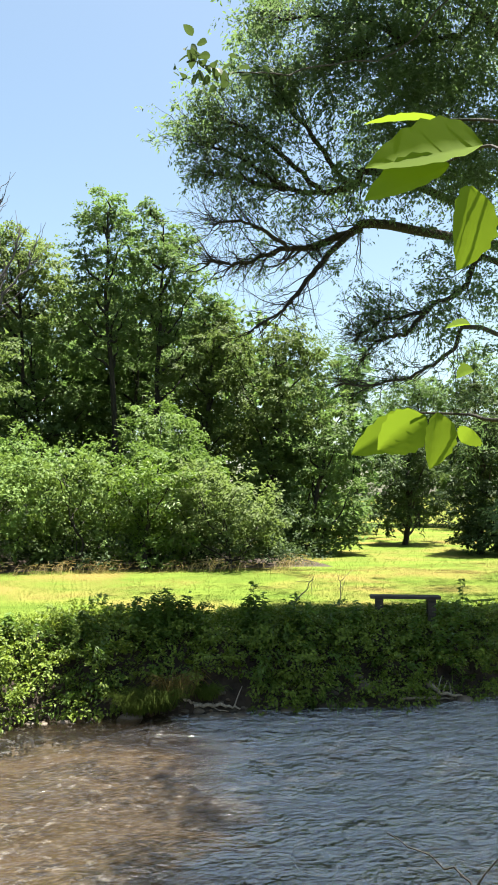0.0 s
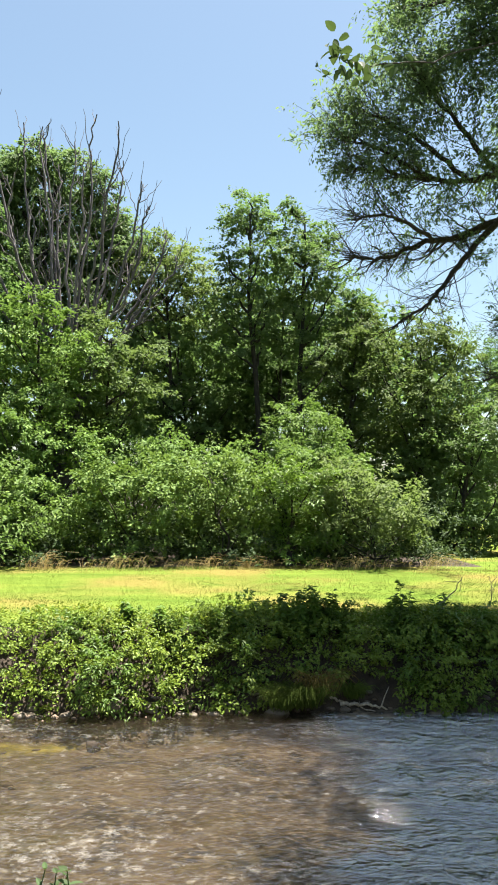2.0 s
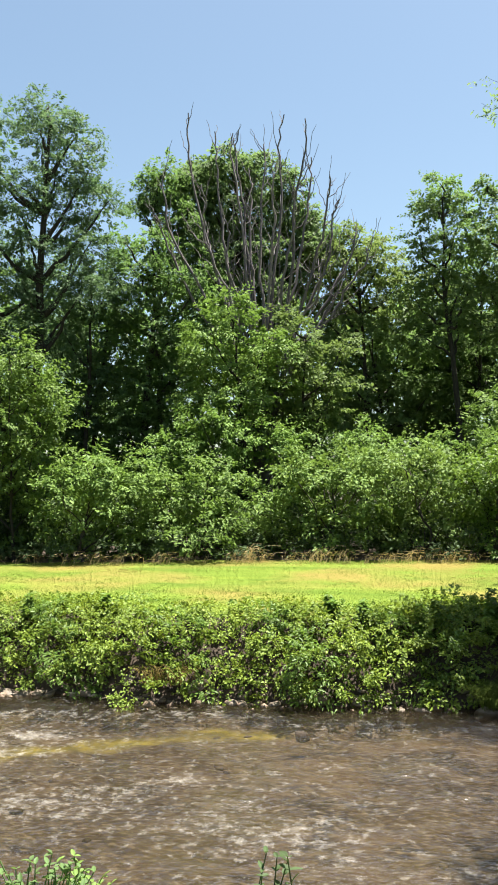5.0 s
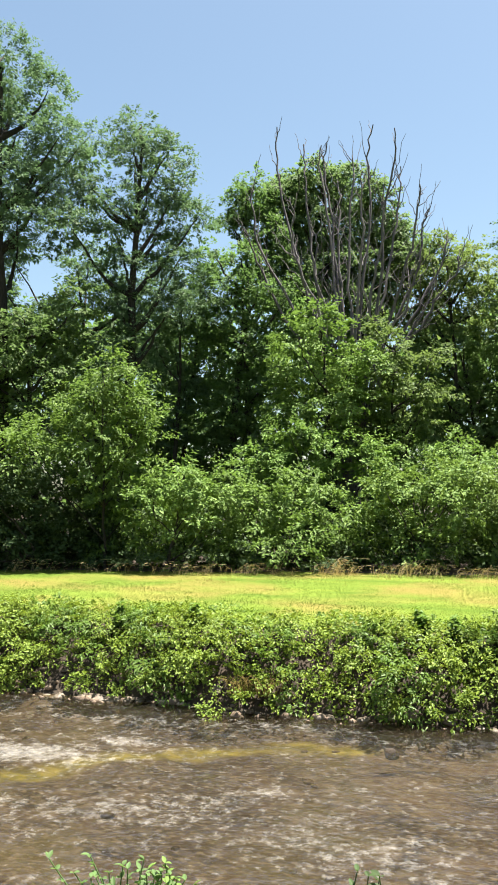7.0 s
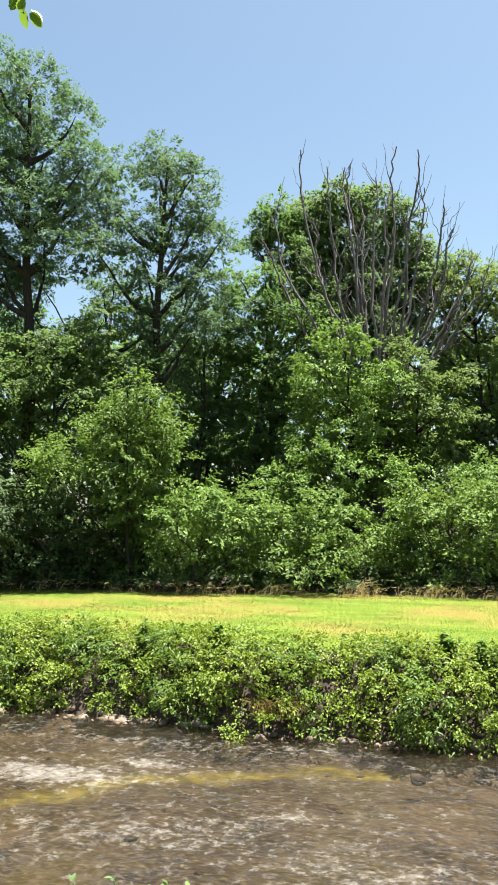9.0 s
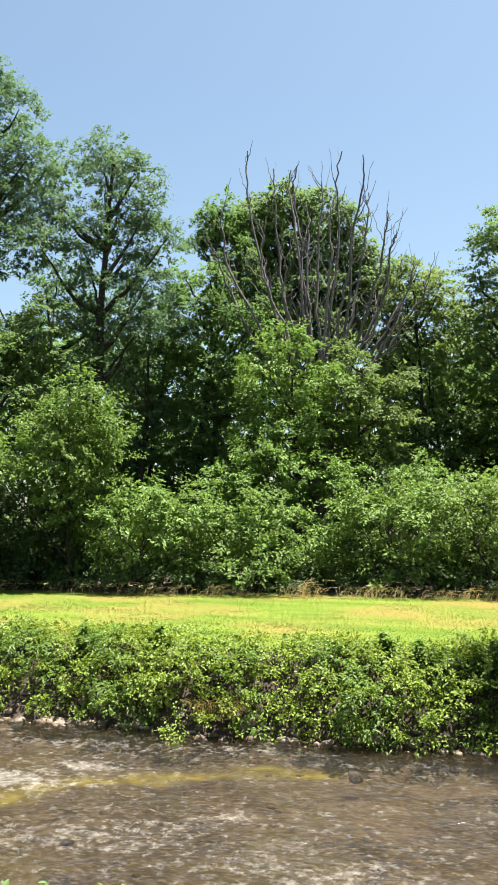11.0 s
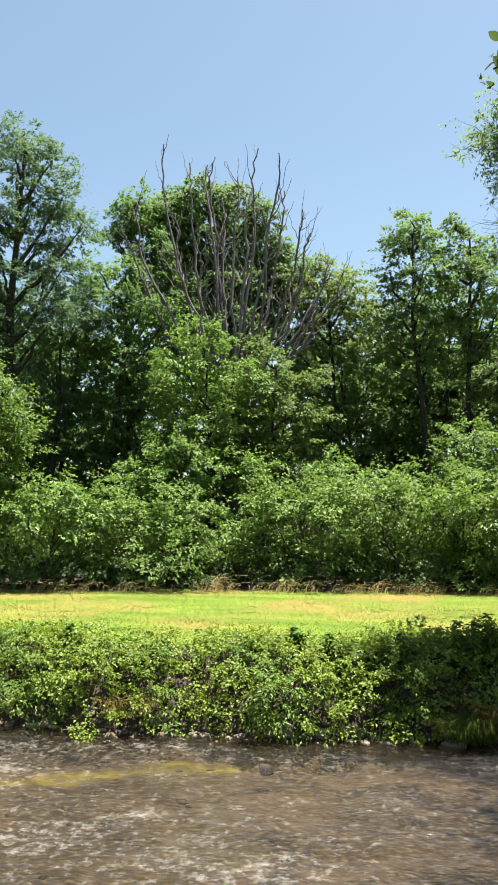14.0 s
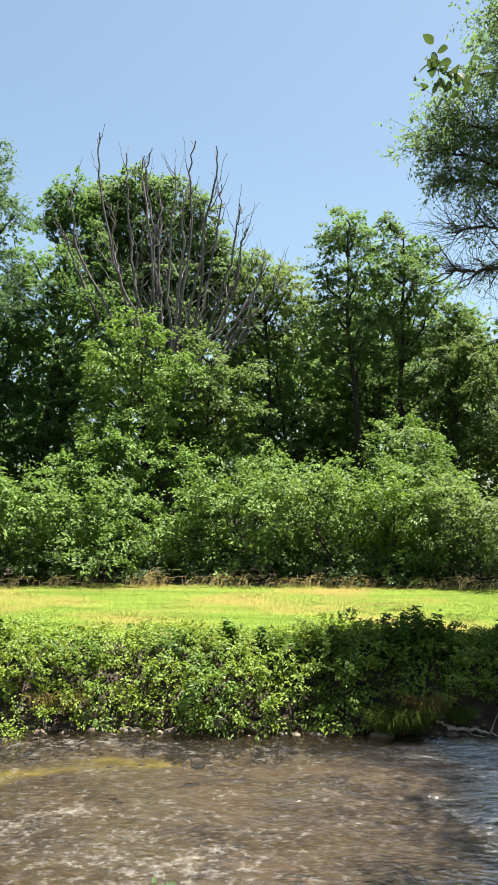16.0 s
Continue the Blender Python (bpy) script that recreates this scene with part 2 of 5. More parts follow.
def part(name, me, parent, label=""):
    """Links a mesh, built in world places, as a part of a thing."""
    if isinstance(me, bmesh.types.BMesh):
        bm, me = me, bpy.data.meshes.new(name)
        bm.to_mesh(me)
        bm.free()
    ob = new(name, me)
    ob.parent = parent
    top, off = parent, Vector((0, 0, 0))
    while top:
        off += top.location
        top = top.parent
    me.transform(Matrix.Translation(-off))
    return tagged(ob, label)


def unit(v):
    v = np.asarray(v, float)
    return v / np.maximum(np.linalg.norm(v, axis=-1, keepdims=True), 1e-9)


class Tubes:
    """Gathers tapered, crooked tubes into one mesh of quads."""

    def __init__(self):
        self.v, self.f, self.n = [], [], 0

    def add(self, pts, r0, r1, sides=6):
        pts = np.asarray(pts, float)
        k = len(pts)
        d = unit(np.gradient(pts, axis=0))
        a = unit(np.cross(d, (0.31, 0.87, 0.11)))
        b = np.cross(d, a)
        ang = np.arange(sides) * 2 * np.pi / sides
        rad = np.linspace(r0, r1, k)[:, None, None]
        ring = pts[:, None, :] + rad * (np.cos(ang)[None, :, None] * a[:, None, :] + np.sin(ang)[None, :, None] * b[:, None, :])
        self.v.append(ring.reshape(-1, 3))
        i, j = np.meshgrid(np.arange(k - 1), np.arange(sides), indexing="ij")
        j2 = (j + 1) % sides
        self.f.append((self.n + np.stack([i * sides + j, i * sides + j2, (i + 1) * sides + j2, (i + 1) * sides + j], -1)).reshape(-1, 4))
        self.f.append(self.n + (k - 1) * sides + np.array([[0, 1, 2, 3]]) if sides == 4 else np.zeros((0, 4), int))
        self.n += k * sides
        return self

    def mesh(self, name, mat):
        return mesh_of(name, np.concatenate(self.v), np.concatenate(self.f), mat, 4, smoothed=True)


def curve_through(pts, steps, rng=None, jitter=0.0):
    """A smooth line through a few places."""
    p = np.asarray(pts, float)
    p = np.vstack([2 * p[0] - p[1], p, 2 * p[-1] - p[-2]])
    out = []
    for i in range(1, len(p) - 2):
        for u in np.linspace(0, 1, steps, endpoint=False):
            out.append(0.5 * (2 * p[i] + (p[i + 1] - p[i - 1]) * u + (2 * p[i - 1] - 5 * p[i] + 4 * p[i + 1] - p[i + 2]) * u * u + (3 * p[i] - p[i - 1] - 3 * p[i + 1] + p[i + 2]) * u ** 3))
    out.append(p[-2])
    out = np.array(out)
    if rng is not None and jitter:
        out[1:-1] += rng.normal(0, jitter, out[1:-1].shape)
    return out


def leaves(pos, along, face, length, width, fold=0.25, small=False):
    """Folded, pointed leaves of two triangles each, or single small blades: vertices and faces."""
    n = len(pos)
    along = unit(along)
    side = unit(np.cross(along, face))
    face = np.cross(side, along)
    L, W = np.broadcast_to(length, n)[:, None], np.broadcast_to(width, n)[:, None]
    if small:
        skew = np.linspace(-0.3, 0.3, n)[:, None]
        v = np.stack([pos + along * L * 0.3 * skew - side * W / 2, pos + along * L * 0.3 + side * W / 2, pos + along * L - side * W * skew], 1)
        return v.reshape(-1, 3), np.arange(n * 3).reshape(-1, 3)
    mid = pos + along * L * 0.45
    v = np.stack([pos, mid + side * W / 2 + face * W * fold, pos + along * L - face * L * 0.12, mid - side * W / 2 + face * W * fold], 1)
    base = np.arange(n)[:, None] * 4
    f = np.concatenate([base + np.array([[0, 1, 2]]), base + np.array([[0, 2, 3]])], 1)
    return v.reshape(-1, 3), f.reshape(-1, 3)


def sprays(rng, centre, axis, per, reach, length, width, droop=0.3, flat=0.8, small=False):
    """Leaves in small sprays: each spray runs along its axis with leaves on both sides."""
    m = len(centre)
    c, a = np.repeat(centre, per, 0), np.repeat(unit(axis), per, 0)
    n = m * per
    u = rng.uniform(0, 1, n)[:, None]
    s = unit(np.cross(a, rng.normal(0, 1, (n, 3)) + UP * 0.5))
    pos = c + a * u * reach + s * rng.uniform(0, 0.25, n)[:, None] * reach + rng.normal(0, 0.1 * reach, (n, 3))
    along = a * 0.6 + s * 0.9 - UP * droop + rng.normal(0, 0.25, (n, 3))
    face = UP * flat + a * 0.35 + rng.normal(0, 0.4, (n, 3))
    k = rng.uniform(0.65, 1.25, n)
    return leaves(pos, along, face, length * k, width * k, small=small)


def lumpy_crown(rng, lumps, count, per, reach, length, width, droop=0.3, inner=0.2, flat=1.3, clump=0.6, sheaf=10, small=False, over=0.2):
    """Leafy clumps over and within rounded lumps (rows of x, y, z, rx, ry, rz); each clump is a cap of sprays."""
    L = np.asarray(lumps, float)
    area = (L[:, 3] * L[:, 4] + L[:, 3] * L[:, 5] + L[:, 4] * L[:, 5])
    m = max(6, count // (per * sheaf))
    pick = rng.choice(len(L), m, p=area / area.sum())
    d = unit(rng.normal(0, 1, (m, 3)) + UP * over)
    r = np.where(rng.uniform(0, 1, m) < inner, rng.uniform(0.2, 0.75, m), rng.uniform(0.85, 1.12, m))
    c = L[pick, :3] + d * L[pick, 3:] * r[:, None]
    size = np.repeat(clump * rng.uniform(0.5, 1.4, m), sheaf)[:, None]
    c, d = np.repeat(c, sheaf, 0), np.repeat(d, sheaf, 0)
    e = unit(rng.normal(0, 1, c.shape) * (1, 1, 0.5) + UP * 0.3 + d * (0.6, 0.6, 0.1))
    c = c + e * size * (1.15, 1.15, 0.35) * rng.uniform(0.2, 1.0, len(c))[:, None]
    keep = c[:, 2] > 0.05
    return sprays(rng, c[keep], (e + d * (0.5, 0.5, 0.1) + rng.normal(0, 0.25, d.shape) - UP * 0.1)[keep], per, reach, length, width, droop, flat, small)


def boughs(rng, lumps, cover, size, per, leaf, droop=0.25, inner=0.22, lift=0.3, small=False, low=0.12, least=4):
    """Level, slightly drooping fans of leaves over and within rounded lumps (rows of x, y, z, rx, ry, rz)."""
    L = np.asarray(lumps, float)
    area = 4.19 * (L[:, 3] * L[:, 4] + L[:, 3] * L[:, 5] + L[:, 4] * L[:, 5])
    pick = np.repeat(np.arange(len(L)), np.maximum(least, np.round(cover * area / (size * size * 0.6)).astype(int)))
    m = len(pick)
    d = unit(rng.normal(0, 1, (m, 3)) + UP * lift)
    reach = np.where(rng.uniform(0, 1, m) < inner, rng.uniform(0.2, 0.7, m), rng.uniform(0.78, 1.1, m))
    c = L[pick, :3] + d * L[pick, 3:] * reach[:, None]
    out = unit(d * (1, 1, 0.4) + rng.normal(0, 0.35, (m, 3)) * (1, 1, 0.6) + UP * 0.08)
    face = unit(UP + d * 0.55 + rng.normal(0, 0.28, (m, 3)))
    side = unit(np.cross(out, face))
    s = size * rng.uniform(0.55, 1.4, m)
    keep = c[:, 2] > low
    c, out, face, side, s = (np.repeat(v[keep], per, 0) for v in (c, out, face, side, s))
    n, s = len(c), s[:, None]
    u = rng.uniform(0, 1, n)[:, None]
    w = (rng.uniform(-1, 1, n)[:, None]) * (0.55 - 0.35 * u)
    pos = c + out * (u - 0.35) * s + side * w * s - UP * droop * s * (u * u + w * w) + face * rng.normal(0, 0.09, n)[:, None] * s
    along = out * 0.6 + side * np.sign(w) * 0.75 + rng.normal(0, 0.35, (n, 3)) - UP * droop
    k = rng.uniform(0.65, 1.3, n)
    return leaves(pos, along, face + rng.normal(0, 0.32, (n, 3)), leaf[0] * k, leaf[1] * k, small=small)


def joined(*pieces):
    vs, fs, n = [], [], 0
    for v, f in pieces:
        vs.append(v)
        fs.append(f + n)
        n += len(v)
    return np.concatenate(vs), np.concatenate(fs)


SEEDS = iter(range(100, 200))


def grow(name, label, bearing, r, mat, lumps, trunk=0.09, leaf=(0.135, 0.08), size=0.58, cover=0.64, deep=1.3):
    """A tree or bush whose crown is built up of lumps: sideways and height in metres from its foot, half-width, half-height."""
    rng = np.random.default_rng(next(SEEDS))
    bush = "bush" in name
    foot = spot(bearing, r)
    foot[2] = ground_height(foot[0], foot[1]) - 0.05
    across, away = spot(bearing - 90, 1.0), spot(bearing, 1.0)
    front, rear = [], []
    top = max(z for x, z, w, h in lumps)
    for x, z, w, h in lumps:
        under = 1.1 * (1 - z / top) if bush else 0.0
        for k in range(2):
            back = rng.uniform(-0.55, 0.35) if k == 0 else rng.uniform(0.8, 1.6)
            shift = rng.normal(0, 0.12, 3) * w
            p = foot * (1, 1, 0) + across * x + away * (back * w * deep + under) + UP * z + shift * (k + 0.3)
            (rear if k else front).append((*p, w * (0.93 - 0.08 * k), w * (0.9 - 0.08 * k), h * (0.95 - 0.1 * k)))
    ob = thing(name, foot, label, "bush" if bush else "tree", "bushes along the meadow" if bush else "trees behind the meadow")
    high = max(0.6, top - 0.6)
    sway = rng.normal(0, 0.2, 2)
    head = np.mean([x for x, z, w, h in lumps if z > top - 2])
    tip = foot * (1, 1, 0) + across * head * 0.8 + UP * high
    stem = curve_through([foot, foot + (tip - foot) * (0.15, 0.15, 0.35) + (*sway, 0), foot + (tip - foot) * (0.6, 0.6, 0.7), tip], 4, rng, 0.03)
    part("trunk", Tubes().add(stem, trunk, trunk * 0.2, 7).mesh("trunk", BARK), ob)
    for x, y, z, rx, ry, rz in front + rear[::2]:
        k = np.argmin(np.abs(stem[:, 2] - max(foot[2] + 0.3, z - 0.9 * math.hypot(x - foot[0], y - foot[1]) - 0.4)))
        end = np.array((x, y, z + rz * 0.3))
        mid = (stem[k] + end) / 2 - UP * 0.1 * np.linalg.norm(end - stem[k]) + rng.normal(0, 0.1, 3)
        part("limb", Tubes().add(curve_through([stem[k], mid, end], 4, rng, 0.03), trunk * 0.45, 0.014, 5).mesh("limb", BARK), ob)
    v, f = joined(boughs(rng, front, cover, size, 46, leaf), boughs(rng, rear, cover * (0.62 if bush else 0.42), size * 1.1, 32, (leaf[0] * 1.6, leaf[1] * 2.2), inner=0.35, small=True))
    tops = np.array([q for q in front if bush or rng.uniform() < 0.4])
    if len(tops):
        tops = np.repeat(tops, 5 if bush else 3, 0)
        d = unit(rng.normal(0, 0.7, (len(tops), 3)) + UP * 0.9)
        v, f = joined((v, f), sprays(rng, tops[:, :3] + d * tops[:, 3:] * 0.9, d + UP * 0.5, 16, 0.55, leaf[0], leaf[1] * 0.8, 0.2))
    part("crown", mesh_of("crown", v, f, mat), ob)
    return ob


# ---- ground and water ----
def ground_sheet():
    xs = np.concatenate([[-900, -500, -250, -120, -60, -40], np.arange(-30, 26.01, 0.25), [32, 45, 70, 120, 250, 500, 900]])
    ys = np.concatenate([[-900, -400, -150, -60, -25, -10, -4], np.arange(-2, 2.01, 0.5), np.arange(2.2, 12.01, 0.2), np.arange(12.1, 14.41, 0.1), np.arange(14.6, 30.01, 0.3), [32, 35, 40, 48, 60, 80, 120, 200, 400, 900, 2500]])
    v = np.array([(x, y, ground_height(x, y)) for y in ys for x in xs])
    nx, ny = len(xs), len(ys)
    i, j = np.meshgrid(np.arange(ny - 1), np.arange(nx - 1), indexing="ij")
    a = i * nx + j
    f = np.stack([a, a + 1, a + nx + 1, a + nx], -1).reshape(-1, 4)
    c = v[f].mean(1)
    slot = np.zeros(len(f), int)
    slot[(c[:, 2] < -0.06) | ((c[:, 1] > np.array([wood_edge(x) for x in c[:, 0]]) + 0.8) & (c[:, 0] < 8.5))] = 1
    slot[(c[:, 2] < WATER + 0.03) & (c[:, 1] > 2) & (c[:, 1] < 14)] = 2
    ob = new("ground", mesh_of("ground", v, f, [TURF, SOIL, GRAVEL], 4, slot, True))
    at = ob.data.attributes.new("algae", "FLOAT", "POINT")
    band = curve_through([np.array((x, y, 0.0)) for x, y in ((-8.4, 8.2), (-6.5, 9.4), (-5.1, 10.7), (-3.4, 11.7), (-2.0, 12.0))], 10)
    near = np.array([np.hypot(v[:, 0] - p[0], (v[:, 1] - p[1]) * 1.6) for p in band]).min(0)
    at.data.foreach_set("value", np.exp(-(near / 0.42) ** 2).astype(np.float32))
    tagged(ob, "grassy meadow, earthen banks and brown stony river bed", "ground", kind="structure")


def water_sheet():
    xs = np.concatenate([[-300, -100, -40, -24], np.arange(-16, 13.01, 0.09), [20, 40, 100, 300]])
    ys = np.concatenate([[2.6, 4, 5.5], np.arange(6.3, 13.5, 0.09)])

    def lift(x, y):
        rif = 0.3 + 0.9 * smooth(-4, -8, x) * smooth(9.5, 11.2, y) + 0.6 * smooth(0.8, 2.2, x)
        return WATER + (0.12 + 0.88 * smooth(0.1, 1.0, bank_line(x) - y)) * rif * (0.05 * wobble(x * 0.8, y * 1.3, 0.8, 1) + 0.03 * wobble(x * 0.9, y * 1.3, 0.36, 3) + 0.01 * wobble(x, y, 0.2, 5))
    v = np.array([(x, y, lift(x, y)) for y in ys for x in xs])
    nx, ny = len(xs), len(ys)
    i, j = np.meshgrid(np.arange(ny - 1), np.arange(nx - 1), indexing="ij")
    a = i * nx + j
    f = np.stack([a, a + 1, a + nx + 1, a + nx], -1).reshape(-1, 4)
    ob = new("water", mesh_of("water", v, f, WATER_MAT, 4, smoothed=True))
    riffles = [(-6.0, 9.8, 1.3, 0.42, 0.46), (-4.9, 10.6, 0.8, 0.25, 0.36), (-2.5, 9.3, 0.4, 0.22, 0.3), (-3.3, 8.7, 0.9, 0.3, 0.2), (-4.4, 8.2, 1.2, 0.5, 0.18), (-1.3, 8.0, 1.2, 0.5, 0.2), (-5.5, 11.6, 1.5, 0.25, 0.25), (-3.0, 11.9, 1.2, 0.2, 0.22), (2.6, 9.4, 1.0, 0.4, 0.15), (-8.5, 9.5, 1.2, 0.4, 0.25)]
    at = ob.data.attributes.new("foam_glint", "FLOAT", "POINT")
    # Riffle foam, plus an even base that feeds the painted glints.
    foam_glint = np.full(len(v), 0.08)
    for x, y, sx, sy, k in riffles:
        foam_glint += k * np.exp(-((v[:, 0] - x) / sx) ** 2 - ((v[:, 1] - y) / sy) ** 2)
    at.data.foreach_set("value", foam_glint.astype(np.float32))
    # Ripple strength, with extra sky reflection painted in over the shaded right side.
    at = ob.data.attributes.new("ripple_sheen", "FLOAT", "POINT")
    rip_sheen = np.array([0.34 + 0.12 * wobble(x, y, 0.9, 8) + 0.75 * smooth(1.5, 2.9, x - 0.12 * (10 - y) + 1.2 * (1 - smooth(7.3, 9.0, y)) + 0.9 * wobble(x, y, 1.6, 6) + 0.4 * wobble(x, y * 1.5, 0.5, 2)) for x, y, z in v])
    at.data.foreach_set("value", rip_sheen.astype(np.float32))
    tagged(ob, "shallow clear rippling stream over a brown bed", "water", kind="structure")


ground_sheet()
water_sheet()

# ---- woods behind the meadow ----
# kind, label, bearing, distance, leaf, lumps of the crown
grow("willow_tree", "tall feathery grey-green willow at the wood's edge", 33.9, 31, LEAF_WILLOW, [(0.1, 18.8, 1.5, 1.1), (1.6, 17.5, 0.9, 0.9), (-0.5, 17.1, 1.5, 1.1), (0.5, 15.7, 1.7, 1.1), (2.1, 15.5, 1.1, 1.0), (3.3, 15.9, 0.8, 0.9), (-0.0, 13.9, 1.7, 1.1), (1.9, 13.9, 1.3, 0.9), (-1.6, 18.5, 1.5, 1.5), (-2.1, 16.0, 1.5, 1.5), (-1.5, 14.1, 1.5, 1.3), (-1.0, 11.8, 1.5, 1.1), (0.6, 12.2, 1.3, 0.8), (-2.8, 13.8, 1.3, 1.3), (-2.6, 11.7, 1.5, 1.3)], trunk=0.3, leaf=(0.13, 0.055), cover=0.78)
grow("willow_tree", "tall airy grey-green willow with dark limbs", 25.5, 30, LEAF_WILLOW, [(0.7, 16.1, 1.0, 0.8), (1.7, 15.1, 0.9, 0.8), (0.3, 14.9, 0.8, 0.8), (2.1, 13.7, 0.8, 0.8), (0.9, 13.5, 1.1, 0.9), (2.8, 12.6, 0.7, 0.6), (-0.4, 12.5, 1.1, 0.9), (1.4, 12.0, 1.0, 0.8), (-1.4, 13.8, 0.9, 0.8), (-0.1, 10.8, 1.0, 0.7), (2.2, 10.9, 0.9, 0.9), (-2.0, 12.0, 1.0, 0.8), (1.8, 9.2, 1.0, 0.9), (-0.2, 9.1, 0.9, 1.0), (0.0, 7.6, 0.8, 0.8)], trunk=0.25, leaf=(0.13, 0.055), cover=0.78)
grow("willow_tree", "narrow willow with grey-green hanging boughs", 21.4, 32, LEAF_WILLOW, [(-0.1, 9.6, 0.9, 0.9), (-0.3, 7.8, 0.8, 1.2), (0.3, 6.5, 0.8, 0.9), (-1.0, 8.2, 0.8, 1.0), (-0.3, 5.1, 0.9, 1.0), (1.0, 10.1, 0.7, 1.1)], trunk=0.12, leaf=(0.13, 0.055), cover=0.78)
grow("elder_tree", "leafy elder tree, light on top and dark below", 30.9, 29, LEAF_ASH, [(1.2, 8.9, 0.9, 0.9), (-0.9, 8.1, 1.4, 0.7), (0.2, 7.7, 1.1, 0.7), (-1.5, 6.9, 1.2, 0.8), (-0.1, 6.4, 1.4, 0.7), (-2.7, 7.8, 1.2, 1.0), (-2.9, 5.9, 1.4, 1.2), (-1.4, 5.3, 1.4, 0.8), (-3.6, 7.0, 1.2, 1.2), (0.9, 7.2, 0.9, 0.8)], trunk=0.16)
grow("willow_tree", "broad willow standing in deep shade", 40.2, 31, LEAF_WILLOW, [(-0.6, 16.3, 1.7, 1.5), (-0.1, 13.8, 1.7, 1.5), (-0.8, 11.4, 1.7, 1.5), (-0.2, 9.3, 1.7, 1.5), (-0.5, 7.0, 1.7, 1.5), (-1.8, 13.4, 1.5, 1.7), (-1.9, 9.9, 1.7, 1.7)], trunk=0.25, leaf=(0.13, 0.055), cover=0.78)
grow("hazel_bush", "tall bright green hazel bush", 26.5, 24.8, LEAF_HAZEL, [(-0.1, 6.1, 0.6, 0.6), (-0.4, 5.3, 0.8, 0.6), (0.7, 5.2, 0.8, 0.7), (0.1, 4.3, 1.1, 0.8), (1.2, 4.4, 0.7, 0.7), (-1.2, 4.8, 0.7, 0.5), (0.6, 3.2, 1.0, 0.7), (-1.8, 4.2, 0.9, 0.6), (-2.4, 3.6, 1.0, 0.6), (-0.6, 3.2, 1.0, 0.7), (-0.0, 2.3, 0.9, 0.8), (0.3, 1.3, 0.8, 0.8), (0.0, 0.4, 0.9, 0.5)], leaf=(0.118, 0.068), trunk=0.05)
# The willows' shade is carried by the dark leaf colour here.
grow("elder_bush", "elder bush below willows, their shade put into its dark leaf colour", 31.3, 25.1, LEAF_DARK_SHADED, [(0.2, 2.4, 1.6, 0.9), (-0.8, 2.0, 1.2, 1.0), (-0.5, 1.0, 1.4, 0.9), (1.3, 1.5, 1.0, 1.0), (1.9, 0.6, 1.0, 0.6), (0.5, 0.7, 1.2, 0.7), (-2.3, 2.4, 1.4, 1.4), (-2.5, 0.9, 1.4, 1.1), (-3.8, 2.9, 1.4, 1.4), (-4.1, 1.1, 1.4, 1.2)], leaf=(0.118, 0.068), trunk=0.05)
grow("hazel_bush", "small bright green hazel at the meadow's edge", 22.0, 23.9, LEAF_HAZEL, [(0.2, 2.5, 0.9, 0.6), (-0.6, 2.0, 0.7, 0.7), (0.9, 2.3, 0.7, 0.6), (-0.6, 1.1, 0.9, 0.7), (0.2, 1.6, 0.8, 0.6), (1.2, 1.5, 0.7, 0.7), (1.0, 0.7, 0.7, 0.5), (-0.3, 0.4, 0.7, 0.4)], leaf=(0.118, 0.068), trunk=0.05)
grow("maple_tree", "dark dense maple with broad leaves", 17.4, 32, LEAF_MAPLE, [(0.1, 11.7, 1.0, 0.8), (-0.4, 10.1, 1.0, 1.0), (0.9, 10.0, 1.1, 1.0), (-0.8, 8.7, 0.8, 1.0), (0.2, 8.0, 1.1, 1.0), (2.2, 10.2, 1.0, 0.8), (-1.1, 11.7, 0.5, 0.9), (-0.1, 6.0, 1.2, 1.2), (-1.0, 4.7, 1.1, 1.2), (1.2, 8.3, 1.0, 1.0), (1.2, 6.5, 1.0, 1.1), (0.3, 4.2, 1.1, 1.1)], trunk=0.2)
grow("maple_tree", "tall dark maple standing beside the domed lime", 16.6, 35, LEAF_MAPLE, [(-0.4, 15.1, 0.7, 1.0), (0.4, 15.8, 0.8, 0.7), (-0.7, 14.0, 0.6, 0.7), (0.3, 14.4, 0.9, 1.0), (0.9, 13.4, 1.0, 1.0), (0.9, 11.8, 1.1, 1.0)], trunk=0.2)
grow("lime_tree", "large round-crowned tree behind the dead stems", 10.9, 37, LEAF_LIME, [(-1.7, 16.5, 1.2, 0.9), (-0.4, 16.7, 1.3, 0.8), (1.1, 16.4, 1.3, 0.9), (2.2, 15.5, 1.0, 1.0), (-1.2, 14.6, 1.5, 1.4), (0.9, 14.3, 1.7, 1.4), (3.0, 14.3, 0.9, 1.0), (3.6, 13.4, 1.0, 1.2), (2.4, 12.2, 1.5, 1.3), (-0.0, 12.3, 1.8, 1.3), (-2.2, 15.1, 1.2, 1.3), (-2.0, 12.7, 1.3, 1.2), (4.2, 12.5, 0.7, 1.0), (0.8, 10.2, 1.8, 1.3), (-1.2, 10.5, 1.5, 1.3)], trunk=0.3, leaf=(0.17, 0.09), cover=0.85)
grow("field_maple", "sunlit field maple with a pointed crown", 10.9, 28.5, LEAF_HAZEL, [(-0.4, 8.3, 1.0, 0.7), (-1.0, 7.3, 1.2, 0.7), (0.9, 6.9, 1.1, 0.7), (-0.2, 6.1, 1.6, 0.7), (-1.6, 6.3, 0.7, 0.5), (0.8, 5.6, 1.2, 0.8), (-0.4, 5.0, 1.2, 0.8), (-1.4, 5.2, 1.0, 0.7)], trunk=0.13)
